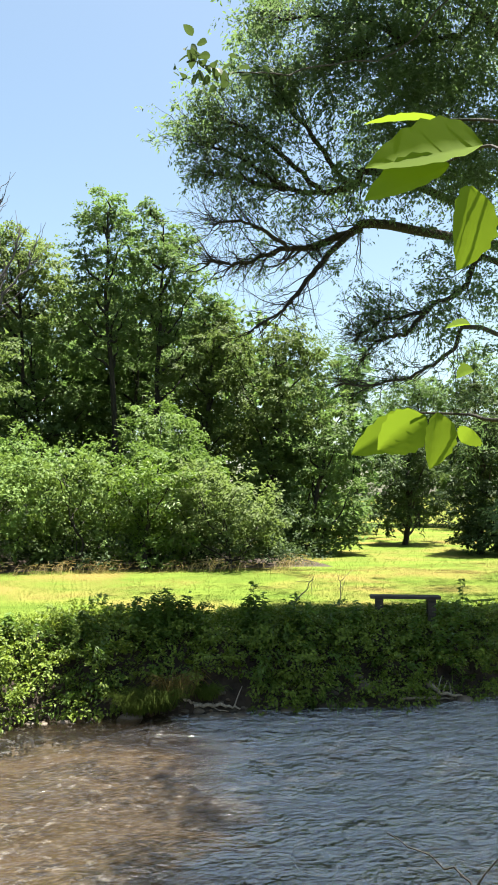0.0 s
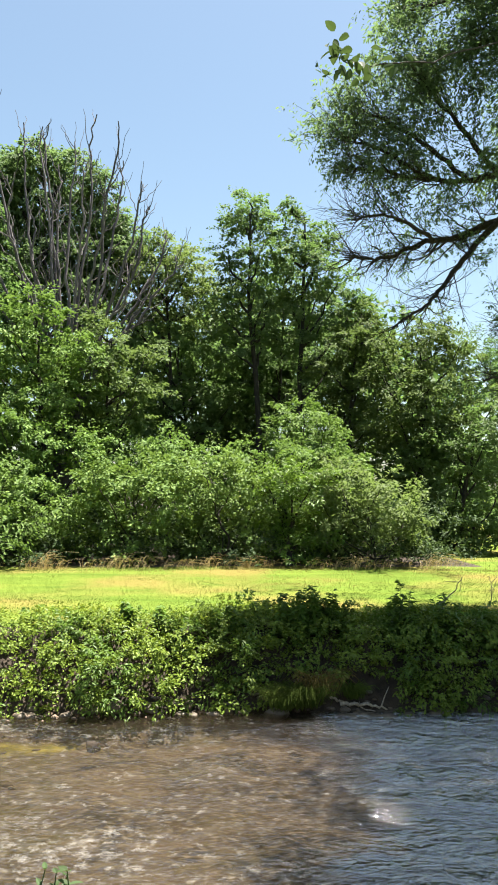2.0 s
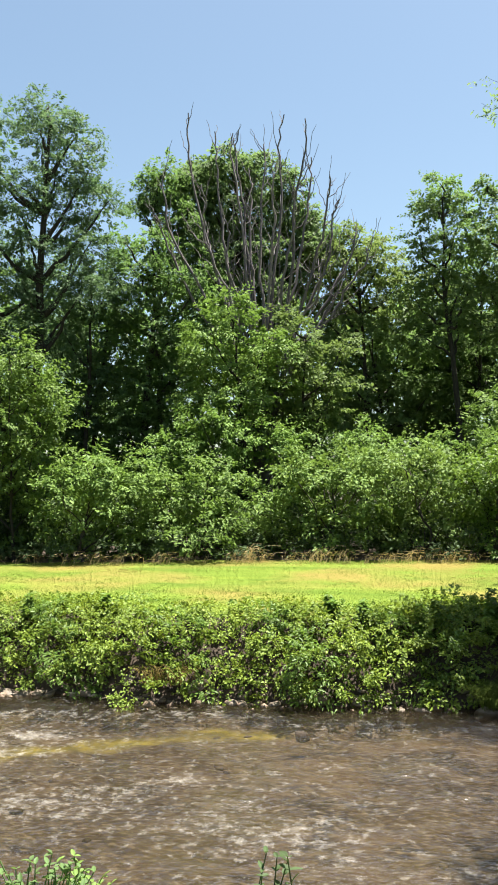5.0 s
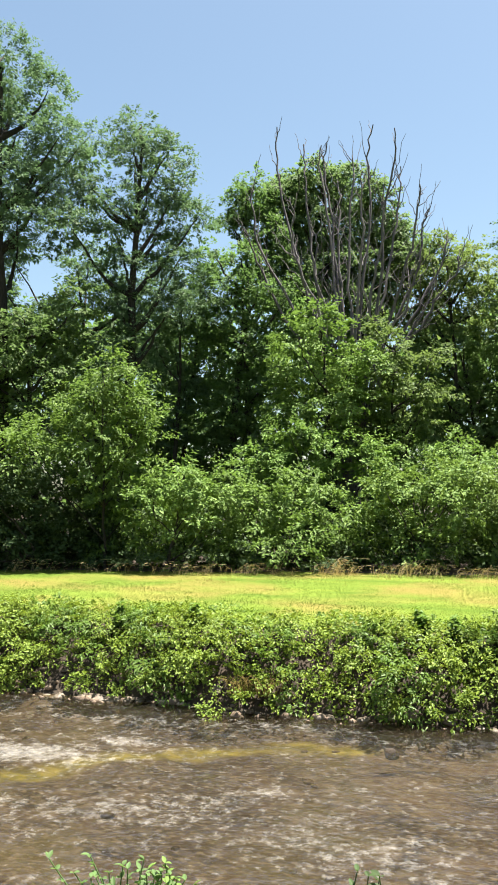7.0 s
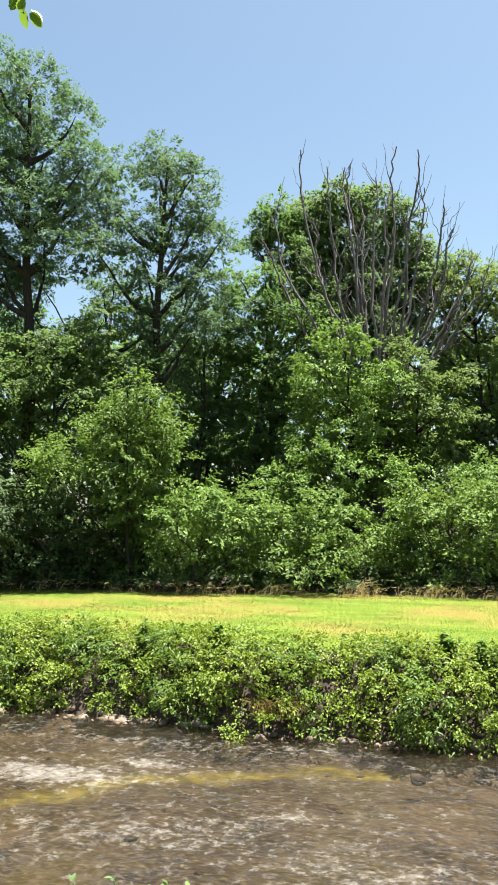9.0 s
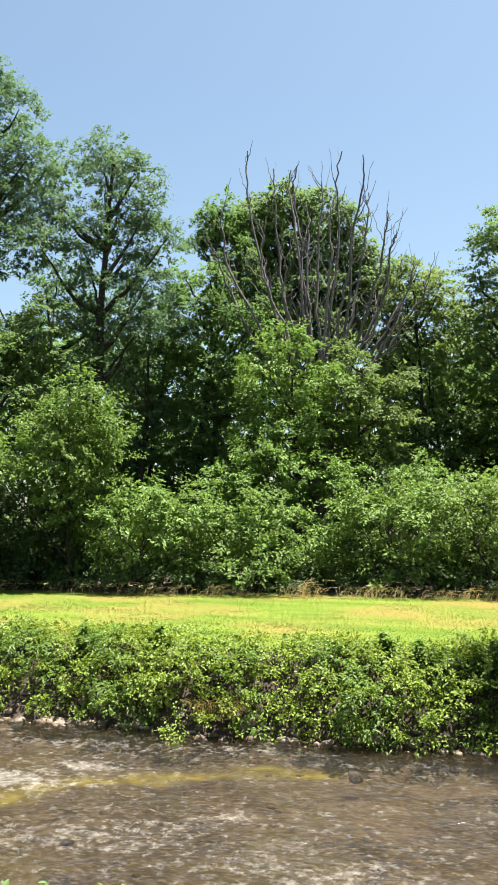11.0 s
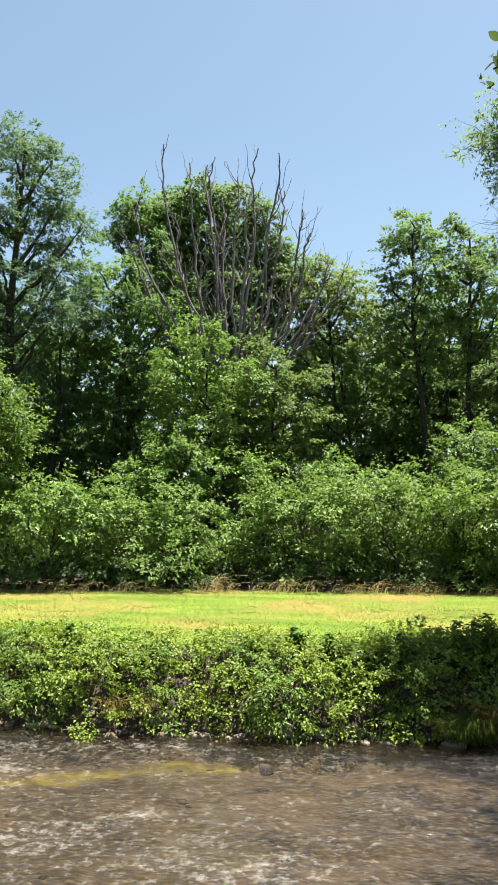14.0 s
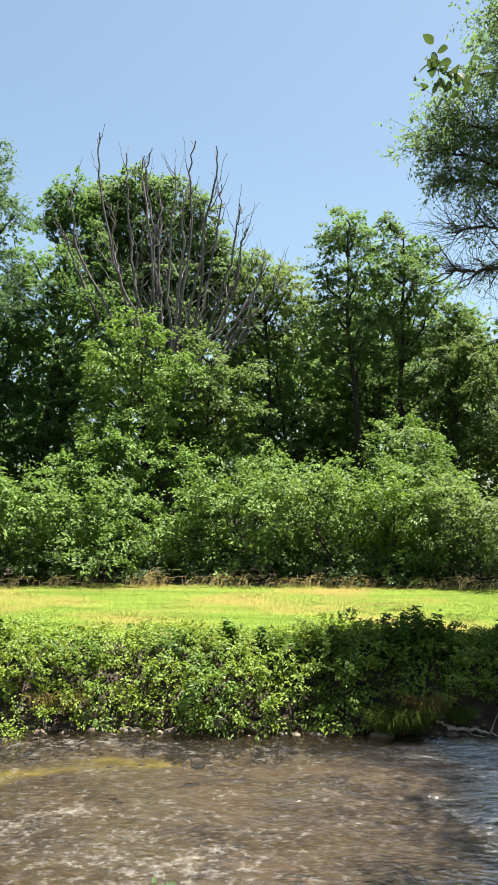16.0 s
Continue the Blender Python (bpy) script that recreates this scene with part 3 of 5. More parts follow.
grow("field_maple", "lighter field maple with spreading level boughs", 6.8, 29, LEAF_FIELD, [(0.2, 7.3, 0.6, 0.7), (-0.1, 6.2, 0.8, 0.7), (0.6, 5.6, 0.8, 0.5), (1.5, 5.9, 0.8, 0.3), (0.4, 4.7, 0.8, 0.6), (-0.7, 4.5, 1.0, 0.7), (-0.4, 8.0, 0.5, 0.5), (1.1, 4.9, 0.6, 0.4), (1.7, 7.1, 0.6, 0.4)], trunk=0.1)
grow("hazel_bush", "bright leafy hazel under the field maple", 12.9, 27, LEAF_HAZEL, [(-0.4, 4.1, 1.1, 0.7), (-1.5, 3.3, 0.9, 0.7), (0.0, 3.1, 1.2, 0.7), (1.5, 3.6, 1.1, 0.7), (-1.1, 2.4, 0.9, 0.7), (0.7, 2.4, 0.9, 0.7), (2.6, 3.3, 0.8, 0.6)], leaf=(0.118, 0.068), trunk=0.05)
grow("dogwood_bush", "bright green dogwood at the meadow's edge", 13.3, 24.2, LEAF_HAZEL, [(-1.3, 2.0, 1.2, 0.8), (0.1, 2.3, 1.0, 0.7), (1.4, 1.5, 1.0, 0.8), (2.1, 0.8, 0.6, 0.6), (-2.1, 2.2, 0.7, 0.8), (-0.3, 1.0, 1.4, 0.7), (-1.6, 0.8, 1.0, 0.7), (0.8, 0.5, 1.0, 0.6)], leaf=(0.118, 0.068), trunk=0.05)
grow("privet_bush", "dense rounded privet bush in full sun", 4.0, 24.4, LEAF_PRIVET, [(-0.5, 2.3, 1.0, 0.7), (0.7, 2.1, 0.9, 0.9), (-0.9, 1.3, 0.8, 0.8), (0.4, 2.7, 0.7, 0.6), (-0.2, 0.9, 1.1, 0.8), (-1.4, 2.4, 0.6, 0.7)], leaf=(0.118, 0.068), trunk=0.05)
grow("privet_bush", "dense privet bush with upright shoots", -1.2, 24.5, LEAF_PRIVET, [(-0.4, 2.7, 0.7, 0.7), (0.6, 2.5, 0.9, 0.8), (-0.0, 1.5, 1.0, 0.9), (1.1, 1.3, 0.8, 0.9), (-0.8, 1.2, 0.8, 0.9), (-0.2, 0.5, 1.2, 0.6)], leaf=(0.118, 0.068), trunk=0.05)
grow("spindle_bush", "fine-leaved bush in the middle of the hedge", -6.5, 24.4, LEAF_HERB, [(-0.2, 2.5, 0.8, 0.7), (0.7, 2.3, 0.8, 0.8), (-0.2, 1.4, 0.9, 0.8), (0.7, 1.2, 0.8, 0.8), (-0.7, 2.1, 0.7, 0.8), (0.1, 0.5, 1.2, 0.6)], leaf=(0.13, 0.05))
grow("privet_bush", "pale rounded bush at the end of the hedge", -12.3, 24.0, LEAF_PALE, [(-1.0, 2.3, 0.9, 0.8), (0.2, 2.3, 0.9, 0.8), (1.0, 1.5, 0.7, 0.8), (-0.2, 1.4, 0.9, 0.8), (0.5, 0.7, 0.8, 0.6), (-1.5, 1.5, 0.8, 0.8), (-1.1, 0.6, 0.9, 0.6)], leaf=(0.118, 0.068), trunk=0.05)
grow("bramble_bush", "arching bramble shoots above the hedge", -9.4, 27, LEAF_HAZEL, [(-0.3, 3.5, 0.9, 0.3), (0.7, 3.3, 0.7, 0.3), (-1.4, 3.5, 0.7, 0.3), (0.2, 2.8, 0.9, 0.5)], leaf=(0.118, 0.068), trunk=0.05)
grow("hazel_bush", "bright young bush above the hedge", -7.1, 28.2, LEAF_HAZEL, [(0.1, 4.7, 0.9, 0.7), (-0.5, 4.1, 0.8, 0.6), (0.8, 4.1, 0.8, 0.6), (0.0, 3.4, 1.2, 0.6)], leaf=(0.118, 0.068), trunk=0.05)
grow("hazel_bush", "leafy bush filling the hedge's rear", 2.0, 28, LEAF_HAZEL, [(-2.0, 3.6, 0.9, 0.7), (-0.4, 3.8, 0.8, 0.4), (0.8, 3.3, 0.9, 0.5), (2.3, 3.3, 1.0, 0.5), (-1.0, 2.8, 1.2, 0.7)], leaf=(0.118, 0.068), trunk=0.05)
grow("ash_tree", "slender tall ash with an open crown", -3.6, 34, LEAF_ASH, [(-0.2, 14.5, 0.9, 0.5), (-0.7, 13.6, 0.8, 0.7), (0.5, 13.4, 0.9, 0.7), (-1.1, 12.3, 0.6, 0.8), (0.3, 11.9, 1.0, 0.7), (-0.6, 10.7, 1.0, 0.8), (0.7, 10.1, 0.9, 0.7), (-1.3, 9.6, 0.8, 0.7), (0.3, 8.9, 0.9, 0.7), (-1.2, 8.2, 0.9, 0.7)], trunk=0.17)
grow("ash_tree", "slender tall ash with several upright tops", -6.9, 34, LEAF_ASH, [(-0.3, 14.2, 0.5, 0.6), (0.2, 13.2, 0.9, 0.7), (1.1, 12.8, 0.8, 0.8), (-0.3, 12.2, 0.8, 0.7), (0.7, 11.3, 1.1, 0.9), (1.7, 10.6, 0.9, 0.9), (-0.2, 10.1, 0.9, 0.6), (1.1, 9.2, 1.1, 0.7), (2.3, 9.6, 0.9, 0.9), (0.0, 8.4, 0.9, 0.6)], trunk=0.17)
grow("ash_tree", "leafy ash with yellowish young shoots", -10.2, 33, LEAF_FIELD, [(0.7, 9.3, 0.8, 0.8), (-0.0, 8.1, 1.0, 0.8), (1.2, 7.9, 0.9, 0.8), (-0.6, 7.0, 1.1, 0.8), (0.7, 6.5, 1.1, 0.8), (-0.2, 5.4, 1.1, 0.9), (1.3, 5.2, 1.1, 1.1), (0.7, 3.8, 1.4, 0.9)], trunk=0.13)
grow("lime_tree", "light green tree with a domed crown", 1.6, 36, LEAF_PALE, [(-0.3, 13.0, 1.0, 0.9), (-1.0, 11.9, 0.9, 0.9), (0.5, 12.0, 1.1, 1.0), (-0.3, 10.7, 1.4, 0.9), (-1.6, 10.6, 0.9, 0.9), (1.2, 10.8, 0.7, 0.9), (-2.4, 12.1, 0.8, 1.0), (-2.6, 10.1, 1.0, 1.0)], trunk=0.16)
grow("ash_tree", "shaded ash filling the wood's second row", -0.0, 37, LEAF_ASH, [(-1.0, 8.7, 1.4, 0.9), (-2.2, 9.1, 1.2, 0.9), (0.5, 8.2, 1.2, 0.9), (-3.1, 8.2, 1.2, 1.0), (-0.3, 6.6, 1.4, 1.0), (1.5, 5.9, 1.4, 0.9), (-1.8, 6.6, 1.3, 1.3), (-2.6, 4.8, 1.5, 1.0), (-0.0, 4.8, 1.5, 0.9)], trunk=0.14)
grow("ash_tree", "shaded ash behind slender ones", -5.5, 38, LEAF_ASH, [(-1.5, 8.3, 1.0, 0.7), (0.0, 7.9, 1.2, 0.7), (1.9, 8.0, 1.3, 1.0), (-0.5, 9.9, 1.0, 0.6), (-1.0, 6.2, 1.6, 1.0), (0.5, 6.7, 1.3, 0.8), (1.6, 6.2, 1.3, 1.1), (-1.6, 4.6, 1.6, 1.0), (0.3, 12.6, 0.8, 1.1)], trunk=0.14)
grow("ash_tree", "ash with drooping green boughs", -15.9, 32, LEAF_FIELD, [(0.3, 8.4, 1.0, 0.8), (1.2, 7.5, 0.9, 0.9), (-0.7, 7.3, 1.0, 0.9), (-1.6, 6.4, 1.0, 0.9), (0.1, 6.0, 1.2, 0.9), (1.8, 5.7, 0.9, 1.1), (-1.2, 4.9, 1.2, 0.9), (0.4, 4.4, 1.2, 0.9), (-2.1, 7.9, 0.9, 0.8)], trunk=0.16)
grow("ash_tree", "leafy ash reaching down to the grass", -18.3, 30.5, LEAF_ASH, [(0.8, 3.8, 0.8, 0.9), (-1.7, 3.0, 1.2, 1.0), (-0.0, 2.6, 1.1, 1.0), (1.3, 2.1, 0.6, 0.9), (0.4, 1.1, 1.0, 0.8), (-1.3, 1.2, 1.0, 1.0), (-0.4, 3.8, 1.1, 0.8), (1.0, 5.1, 0.6, 0.8), (-0.4, 0.3, 1.3, 0.6), (0.8, 0.3, 0.8, 0.6), (-1.7, 0.3, 1.0, 0.7), (1.6, 1.0, 0.5, 0.6)], trunk=0.13)
grow("maple_tree", "dark distant tree above the far meadow", -21.0, 48, LEAF_MAPLE, [(-0.2, 9.8, 1.1, 1.3), (0.3, 8.4, 1.0, 1.1), (0.7, 6.1, 1.3, 1.7), (0.3, 3.4, 1.2, 2.0), (-1.0, 8.8, 1.3, 1.7)], trunk=0.2)
grow("ash_tree", "distant tree beyond the far meadow", -25.3, 60, LEAF_ASH, [(0.1, 9.9, 2.1, 1.0), (-1.6, 8.7, 1.7, 1.3), (1.6, 8.7, 2.1, 1.3), (0.4, 6.6, 2.5, 1.7), (-1.6, 4.2, 2.1, 2.1), (2.0, 4.2, 2.5, 2.1)], trunk=0.2)
grow("ash_tree", "distant tree beyond the far meadow", -29.4, 58, LEAF_ASH, [(-0.3, 10.8, 1.6, 2.0), (1.2, 8.4, 2.0, 2.0), (0.0, 5.3, 2.4, 2.4), (1.9, 3.7, 2.4, 2.4)], trunk=0.2)
grow("hawthorn_tree", "small dark hawthorn standing alone in the meadow", -24.4, 38, LEAF_DARK_SHADED, [(0.1, 4.6, 1.0, 1.1), (-0.5, 3.1, 1.1, 1.1), (0.6, 2.2, 1.1, 1.2), (-0.5, 1.4, 1.1, 0.8), (1.1, 3.7, 0.8, 1.0)], trunk=0.14)
# Dark leaf colour stands in for deep shade on this hawthorn.
grow("hawthorn_tree", "hawthorn with deep shade put into its dark leaf colour", -29.4, 33, LEAF_DARK_SHADED, [(-0.4, 4.2, 1.0, 1.1), (0.4, 3.1, 1.1, 1.5), (-0.5, 1.7, 0.8, 1.1), (0.6, 1.3, 1.3, 1.1), (0.0, 5.5, 1.1, 1.1), (1.5, 3.9, 1.3, 1.8), (-0.2, 0.6, 0.9, 0.6), (0.8, 0.6, 1.4, 0.7)], trunk=0.14)
grow("willow_tree", "willow filling the gap between taller ones", 27.1, 34, LEAF_WILLOW, [(-0.5, 11.7, 1.2, 1.1), (1.0, 10.2, 1.2, 1.1), (-0.1, 8.1, 1.3, 1.1), (-1.7, 9.8, 0.9, 0.9), (2.3, 11.1, 1.2, 1.2), (-3.7, 12.0, 1.0, 0.6), (-4.5, 11.2, 1.2, 1.2), (-4.0, 9.6, 1.4, 1.0), (1.6, 7.7, 1.1, 0.9), (-1.4, 6.2, 1.4, 1.2), (-3.2, 5.2, 1.7, 1.2), (0.4, 5.7, 1.4, 1.2)], trunk=0.18, leaf=(0.13, 0.055), cover=0.78)
grow("maple_tree", "dark shaded maple among taller trees", 21.2, 34, LEAF_MAPLE, [(-0.7, 4.3, 1.2, 1.1), (0.8, 7.0, 1.1, 1.3), (0.8, 8.9, 0.9, 1.1), (-0.2, 2.7, 1.3, 1.1), (1.2, 3.4, 1.2, 1.2), (-1.4, 4.3, 1.2, 1.2), (0.9, 11.1, 0.6, 0.9)], trunk=0.14)
grow("field_maple", "sunlit maple behind the slender ashes", -4.3, 41, LEAF_FIELD, [(-2.0, 12.3, 1.0, 1.0), (-0.5, 11.7, 1.3, 1.1), (1.2, 11.7, 1.3, 1.0), (2.9, 11.1, 1.4, 1.1), (-1.4, 9.7, 1.7, 1.1), (1.4, 9.4, 1.7, 1.1), (4.3, 9.9, 1.4, 1.1), (-3.1, 10.3, 1.3, 1.1), (-4.9, 10.3, 1.4, 1.0), (-0.3, 7.4, 2.0, 1.1), (-3.1, 7.4, 1.7, 1.1), (3.1, 7.3, 1.7, 1.1)], trunk=0.18)


def far_wood():
    rng = np.random.default_rng(5)
    lumps = []
    for b in np.arange(-20, 48, 1.3):
        for r, h in ((42, 11.5), (48, 14.0)):
            h *= 0.75 if b < -13 else 1.0
            p = spot(b + rng.uniform(-0.6, 0.6), r + rng.uniform(-2, 2))
            for z in np.arange(0.8, h * rng.uniform(0.8, 1.0), 1.5):
                lumps.append((p[0] + rng.normal(0, 0.5), p[1] + rng.normal(0, 0.5), z, 1.3, 1.3, 1.1))
    for b in np.arange(-36, -19, 1.2):
        p = spot(b, 66 + rng.uniform(-3, 3))
        for z in np.arange(0.8, 8 * rng.uniform(0.8, 1.1), 1.6):
            lumps.append((p[0], p[1], z, 1.6, 1.6, 1.2))
    # Darker maple leaf is used in place of shade from the front trees.
    ob = new("far_wood", mesh_of("far_wood", *lumpy_crown(rng, lumps, 110000, 8, 0.6, 0.45, 0.32, clump=0.8, small=True), LEAF_MAPLE))
    tagged(ob, "dark dense wood behind the front trees", "wood", kind="stuff")


far_wood()


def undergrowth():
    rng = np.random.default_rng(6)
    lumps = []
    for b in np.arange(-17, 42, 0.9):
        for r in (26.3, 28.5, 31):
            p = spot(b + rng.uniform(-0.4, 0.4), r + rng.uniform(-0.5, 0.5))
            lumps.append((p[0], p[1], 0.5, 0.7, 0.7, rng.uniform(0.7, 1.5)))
    # Low row along the wood edge: dark leaves painted in for hedge shade.
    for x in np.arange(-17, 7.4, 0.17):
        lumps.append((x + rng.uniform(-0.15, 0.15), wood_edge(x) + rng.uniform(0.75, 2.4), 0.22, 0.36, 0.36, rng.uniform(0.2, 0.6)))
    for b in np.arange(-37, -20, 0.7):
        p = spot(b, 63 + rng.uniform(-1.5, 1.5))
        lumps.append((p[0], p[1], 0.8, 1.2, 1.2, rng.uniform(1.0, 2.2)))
    # The dark leaf colour stands in for shade under the trees.
    ob = new("undergrowth", mesh_of("undergrowth", *lumpy_crown(rng, lumps, 110000, 8, 0.32, 0.13, 0.09, small=True), LEAF_DARK_SHADED))
    tagged(ob, "undergrowth under the trees, shade put into its dark leaf colour", "undergrowth", kind="stuff")


undergrowth()


def dead_tree():
    rng = np.random.default_rng(9)
    foot = spot(9.4, 31)
    ob = thing("dead_tree", foot, "bare grey many-stemmed dead tree above green bushes", "dead tree")
    tips = [(14.5, 25.0, 2.2), (12.6, 23.9, 1.6), (11.3, 23.8, 1.2), (10.9, 23.9, 1.0), (9.1, 23.1, 0.6), (7.6, 24.9, 0.1), (6.1, 24.6, -0.2), (5.7, 22.2, -0.5), (4.4, 21.0, -0.9), (2.6, 17.6, -1.2), (16.4, 21.1, 2.0), (16.8, 18.5, 1.4), (5.0, 15.5, -1.0), (3.6, 13.5, -1.3), (8.4, 22.0, 0.2), (13.6, 20.6, 1.8), (10.2, 21.6, 0.6), (7.0, 20.4, -0.2), (3.8, 19.4, -1.0), (1.9, 16.2, -1.3), (12.0, 18.6, 1.4)]
    wood = Tubes()
    wood.add(curve_through([foot, foot + UP * 1.5, foot + UP * 3.2], 4), 0.45, 0.34, 10)
    part("trunk", wood.mesh("trunk", DEADWOOD), ob)
    for b, e, off in tips:
        depth = 31 + rng.uniform(-1.2, 1.2)
        low = foot + np.array((-off * 0.25, rng.uniform(-0.3, 0.3), 2.6))
        line = [low, aloft(9.4 + (b - 9.4) * 0.30, 8.5, 31)]
        for u, v in ((0.62, 0.40), (0.86, 0.68), (0.97, 0.88), (1.0, 1.0)):
            line.append(aloft(9.4 + (b - 9.4) * u + rng.uniform(-0.34, 0.34) * (v < 0.9), 8.5 + (e - 8.5) * v, 31 + (depth - 31) * v))
        line = curve_through(line, 4, rng, 0.035)
        stem = Tubes().add(line, 0.08, 0.022, 7)
        for k in rng.integers(5, len(line) - 1, 15):
            way = unit(unit(line[k] - line[k - 2]) + rng.normal(0, 0.6, 3) * (1, 1, 0.3))
            ln = rng.uniform(0.4, 2.4) * (1 - 0.5 * k / len(line))
            stem.add(curve_through([line[k], line[k] + way * ln * 0.5, line[k] + way * ln + UP * ln * 0.2], 3, rng, 0.03), 0.02, 0.007, 5)
        part("branch", stem.mesh("branch", DEADWOOD), ob)


dead_tree()


# ---- meadow ----
def blades(rng, p, height, width, lean):
    n = len(p)
    a = rng.uniform(0, 2 * np.pi, n)
    side = np.stack([np.cos(a), np.sin(a), np.zeros(n)], 1)
    tip = p + UP * height[:, None] + np.stack([rng.normal(0, 1, n), rng.normal(0, 1, n), np.zeros(n)], 1) * (lean * height)[:, None]
    v = np.stack([p - side * width[:, None] / 2, p + side * width[:, None] / 2, tip], 1).reshape(-1, 3)
    return v, np.arange(n * 3).reshape(-1, 3)


def meadow_grass():
    rng = np.random.default_rng(21)
    n = 180000
    y = 13.5 + 10.7 * rng.uniform(0, 1, n) ** 1.1
    x = rng.uniform(-0.72, 0.66, n) * (y + 2)
    y = np.minimum(y, np.array([wood_edge(a) + (20 if a > 8.5 else 0) for a in x]) + rng.uniform(-0.5, 0.75, n))
    p = np.stack([x, y, np.array([ground_height(a, b) for a, b in zip(x, y)]) - 0.01], 1)
    tall = np.array([0.5 + 0.9 * abs(wobble(a * 0.6, b, 1.0, 5)) for a, b in zip(x, y)])
    sere = np.array([wobble(a * 0.35, b, 1.1, 6) + 0.5 * wobble(a, b, 0.5, 7) + 0.15 * (b - 18.3) + 0.02 * a for a, b in zip(x, y)]) + rng.normal(0, 0.2, n) > 0.56
    h = rng.uniform(0.015, 0.038, n) * (0.6 + tall)
    for sel, mat, label in ((~sere, GRASS, "short sunlit green meadow grass"), (sere, STRAW_BLADE, "sere yellow patches of meadow grass")):
        ob = new("meadow_grass", mesh_of("meadow_grass", *blades(rng, p[sel], h[sel], np.full(sel.sum(), 0.009), 0.7), mat))
        tagged(ob, label, "grass", kind="stuff")
    n = 30000
    y = 24 + 34 * rng.uniform(0, 1, n)
    x = rng.uniform(0.28, 0.66, n) * y
    p = np.stack([x, y, np.array([ground_height(a, b) for a, b in zip(x, y)]) - 0.01], 1)
    ob = new("far_meadow_grass", mesh_of("far_meadow_grass", *blades(rng, p, rng.uniform(0.03, 0.08, n), np.full(n, 0.012), 0.6), GRASS))
    tagged(ob, "rough grass of the far meadow", "grass", kind="stuff")


meadow_grass()


def dry_grass():
    rng = np.random.default_rng(22)
    x = rng.uniform(-15.5, 7.5, 3200)
    lush = np.array([wobble(a, 3, 1.1, 8) + 0.6 * wobble(a, 5, 0.4, 4) for a in x])
    keep = lush + rng.normal(0, 0.34, len(x)) - 0.3 * (x < -8.5) > 0.12
    x, lush = x[keep], lush[keep]
    n = len(x)
    p = np.stack([x, np.array([wood_edge(a) for a in x]) + rng.normal(0.0, 0.2, n), np.zeros(n)], 1)
    h = rng.uniform(0.07, 0.42, n) * (0.75 + lush.clip(0, 0.8))
    a = rng.normal(0, 1.0, n)
    lean = np.stack([np.cos(a), np.sin(a), np.zeros(n)], 1) * (h * rng.uniform(0.5, 1.8, n))[:, None]
    wide = np.array((0.0024, 0.0, 0.0))
    rise = UP * h[:, None]
    mid, knee, tip = p + rise * 0.65 + lean * 0.25, p + rise * 0.98 + lean * 0.65, p + rise * 0.9 + lean * 1.15
    v = np.stack([p - wide, p + wide, mid + wide, mid - wide, knee + wide * 1.3, knee - wide * 1.3, tip, tip + UP * 0.012], 1)
    base = np.arange(n)[:, None] * 8
    f = np.concatenate([base + np.array([q]) for q in ((0, 1, 2, 3), (3, 2, 4, 5), (5, 4, 6, 7))], 1)
    ob = new("dry_grass", mesh_of("dry_grass", v, f, STRAW, 4))
    tagged(ob, "tall bent straw-coloured grass at the wood's edge", "grass", kind="stuff")


dry_grass()


# ---- far bank ----
def bank_foliage():
    rng = np.random.default_rng(31)
    lumps = []
    for x in np.arange(-17.5, 13, 0.3):
        e = bank_line(x)
        g = 1 + 1.1 * wobble(x, 0, 1.0, 4)
        e += 0.38 * wobble(x, 0, 1.3, 12)
        if 4.6 < x < 8.2:
            g *= 0.7
        if wobble(x, 0, 0.9, 9) > -0.25 and not 1.4 < x < 3.3:
            lumps.append((x + rng.uniform(-0.2, 0.2), e + 0.03, -0.93 + rng.uniform(-0.14, 0.1), 0.34 * g, 0.3, 0.26 * g))
        if 1.6 < x < 3.1:
            g *= 0.55
        lumps.append((x + rng.uniform(-0.2, 0.2), e + 0.34 + rng.uniform(-0.14, 0.1), -0.48, 0.36, 0.36 * g, 0.3 * g))
        lumps.append((x + rng.uniform(-0.2, 0.2), e + 0.8, -0.14, 0.42, 0.42, 0.24 * g))
        lumps.append((x + rng.uniform(-0.2, 0.2), e + 1.3, 0.03, 0.42, 0.42, 0.15 * g))
        lumps.append((x + rng.uniform(-0.2, 0.2), e + rng.uniform(1.5, 2.0), 0.0, 0.34, 0.3, 0.09 * g))
        lumps.append((x + rng.uniform(-0.2, 0.2), e + rng.uniform(1.9, 2.7), 0.0, 0.3, 0.3, 0.06 * g))
        if -0.3 < x < 2.7:
            lumps.append((x, e + 1.0 + rng.uniform(-0.2, 0.3), 0.12, 0.34, 0.34, 0.32 * rng.uniform(0.6, 1.2)))
        if x > 3.2:
            lumps.append((x, e + 1.0 + rng.uniform(-0.2, 0.3), 0.05, 0.34, 0.34, 0.22 * rng.uniform(0.5, 1.2)))
    L = np.array(lumps)
    nettle = np.arange(len(L)) % 5 == 4
    for mat, sel, leaf in ((LEAF_BRAMBLE, ~nettle, (0.055, 0.037)), (LEAF_HERB, nettle, (0.075, 0.031))):
        ob = new("bank_foliage", mesh_of("bank_foliage", *boughs(rng, L[sel], 0.5, 0.3, 40, leaf, 0.35, 0.12, 0.1, low=-1.18), mat))
        tagged(ob, "dense bramble leaves over the far bank" if mat == LEAF_BRAMBLE else "darker nettle leaves among the bank's brambles", "undergrowth", kind="stuff")


bank_foliage()


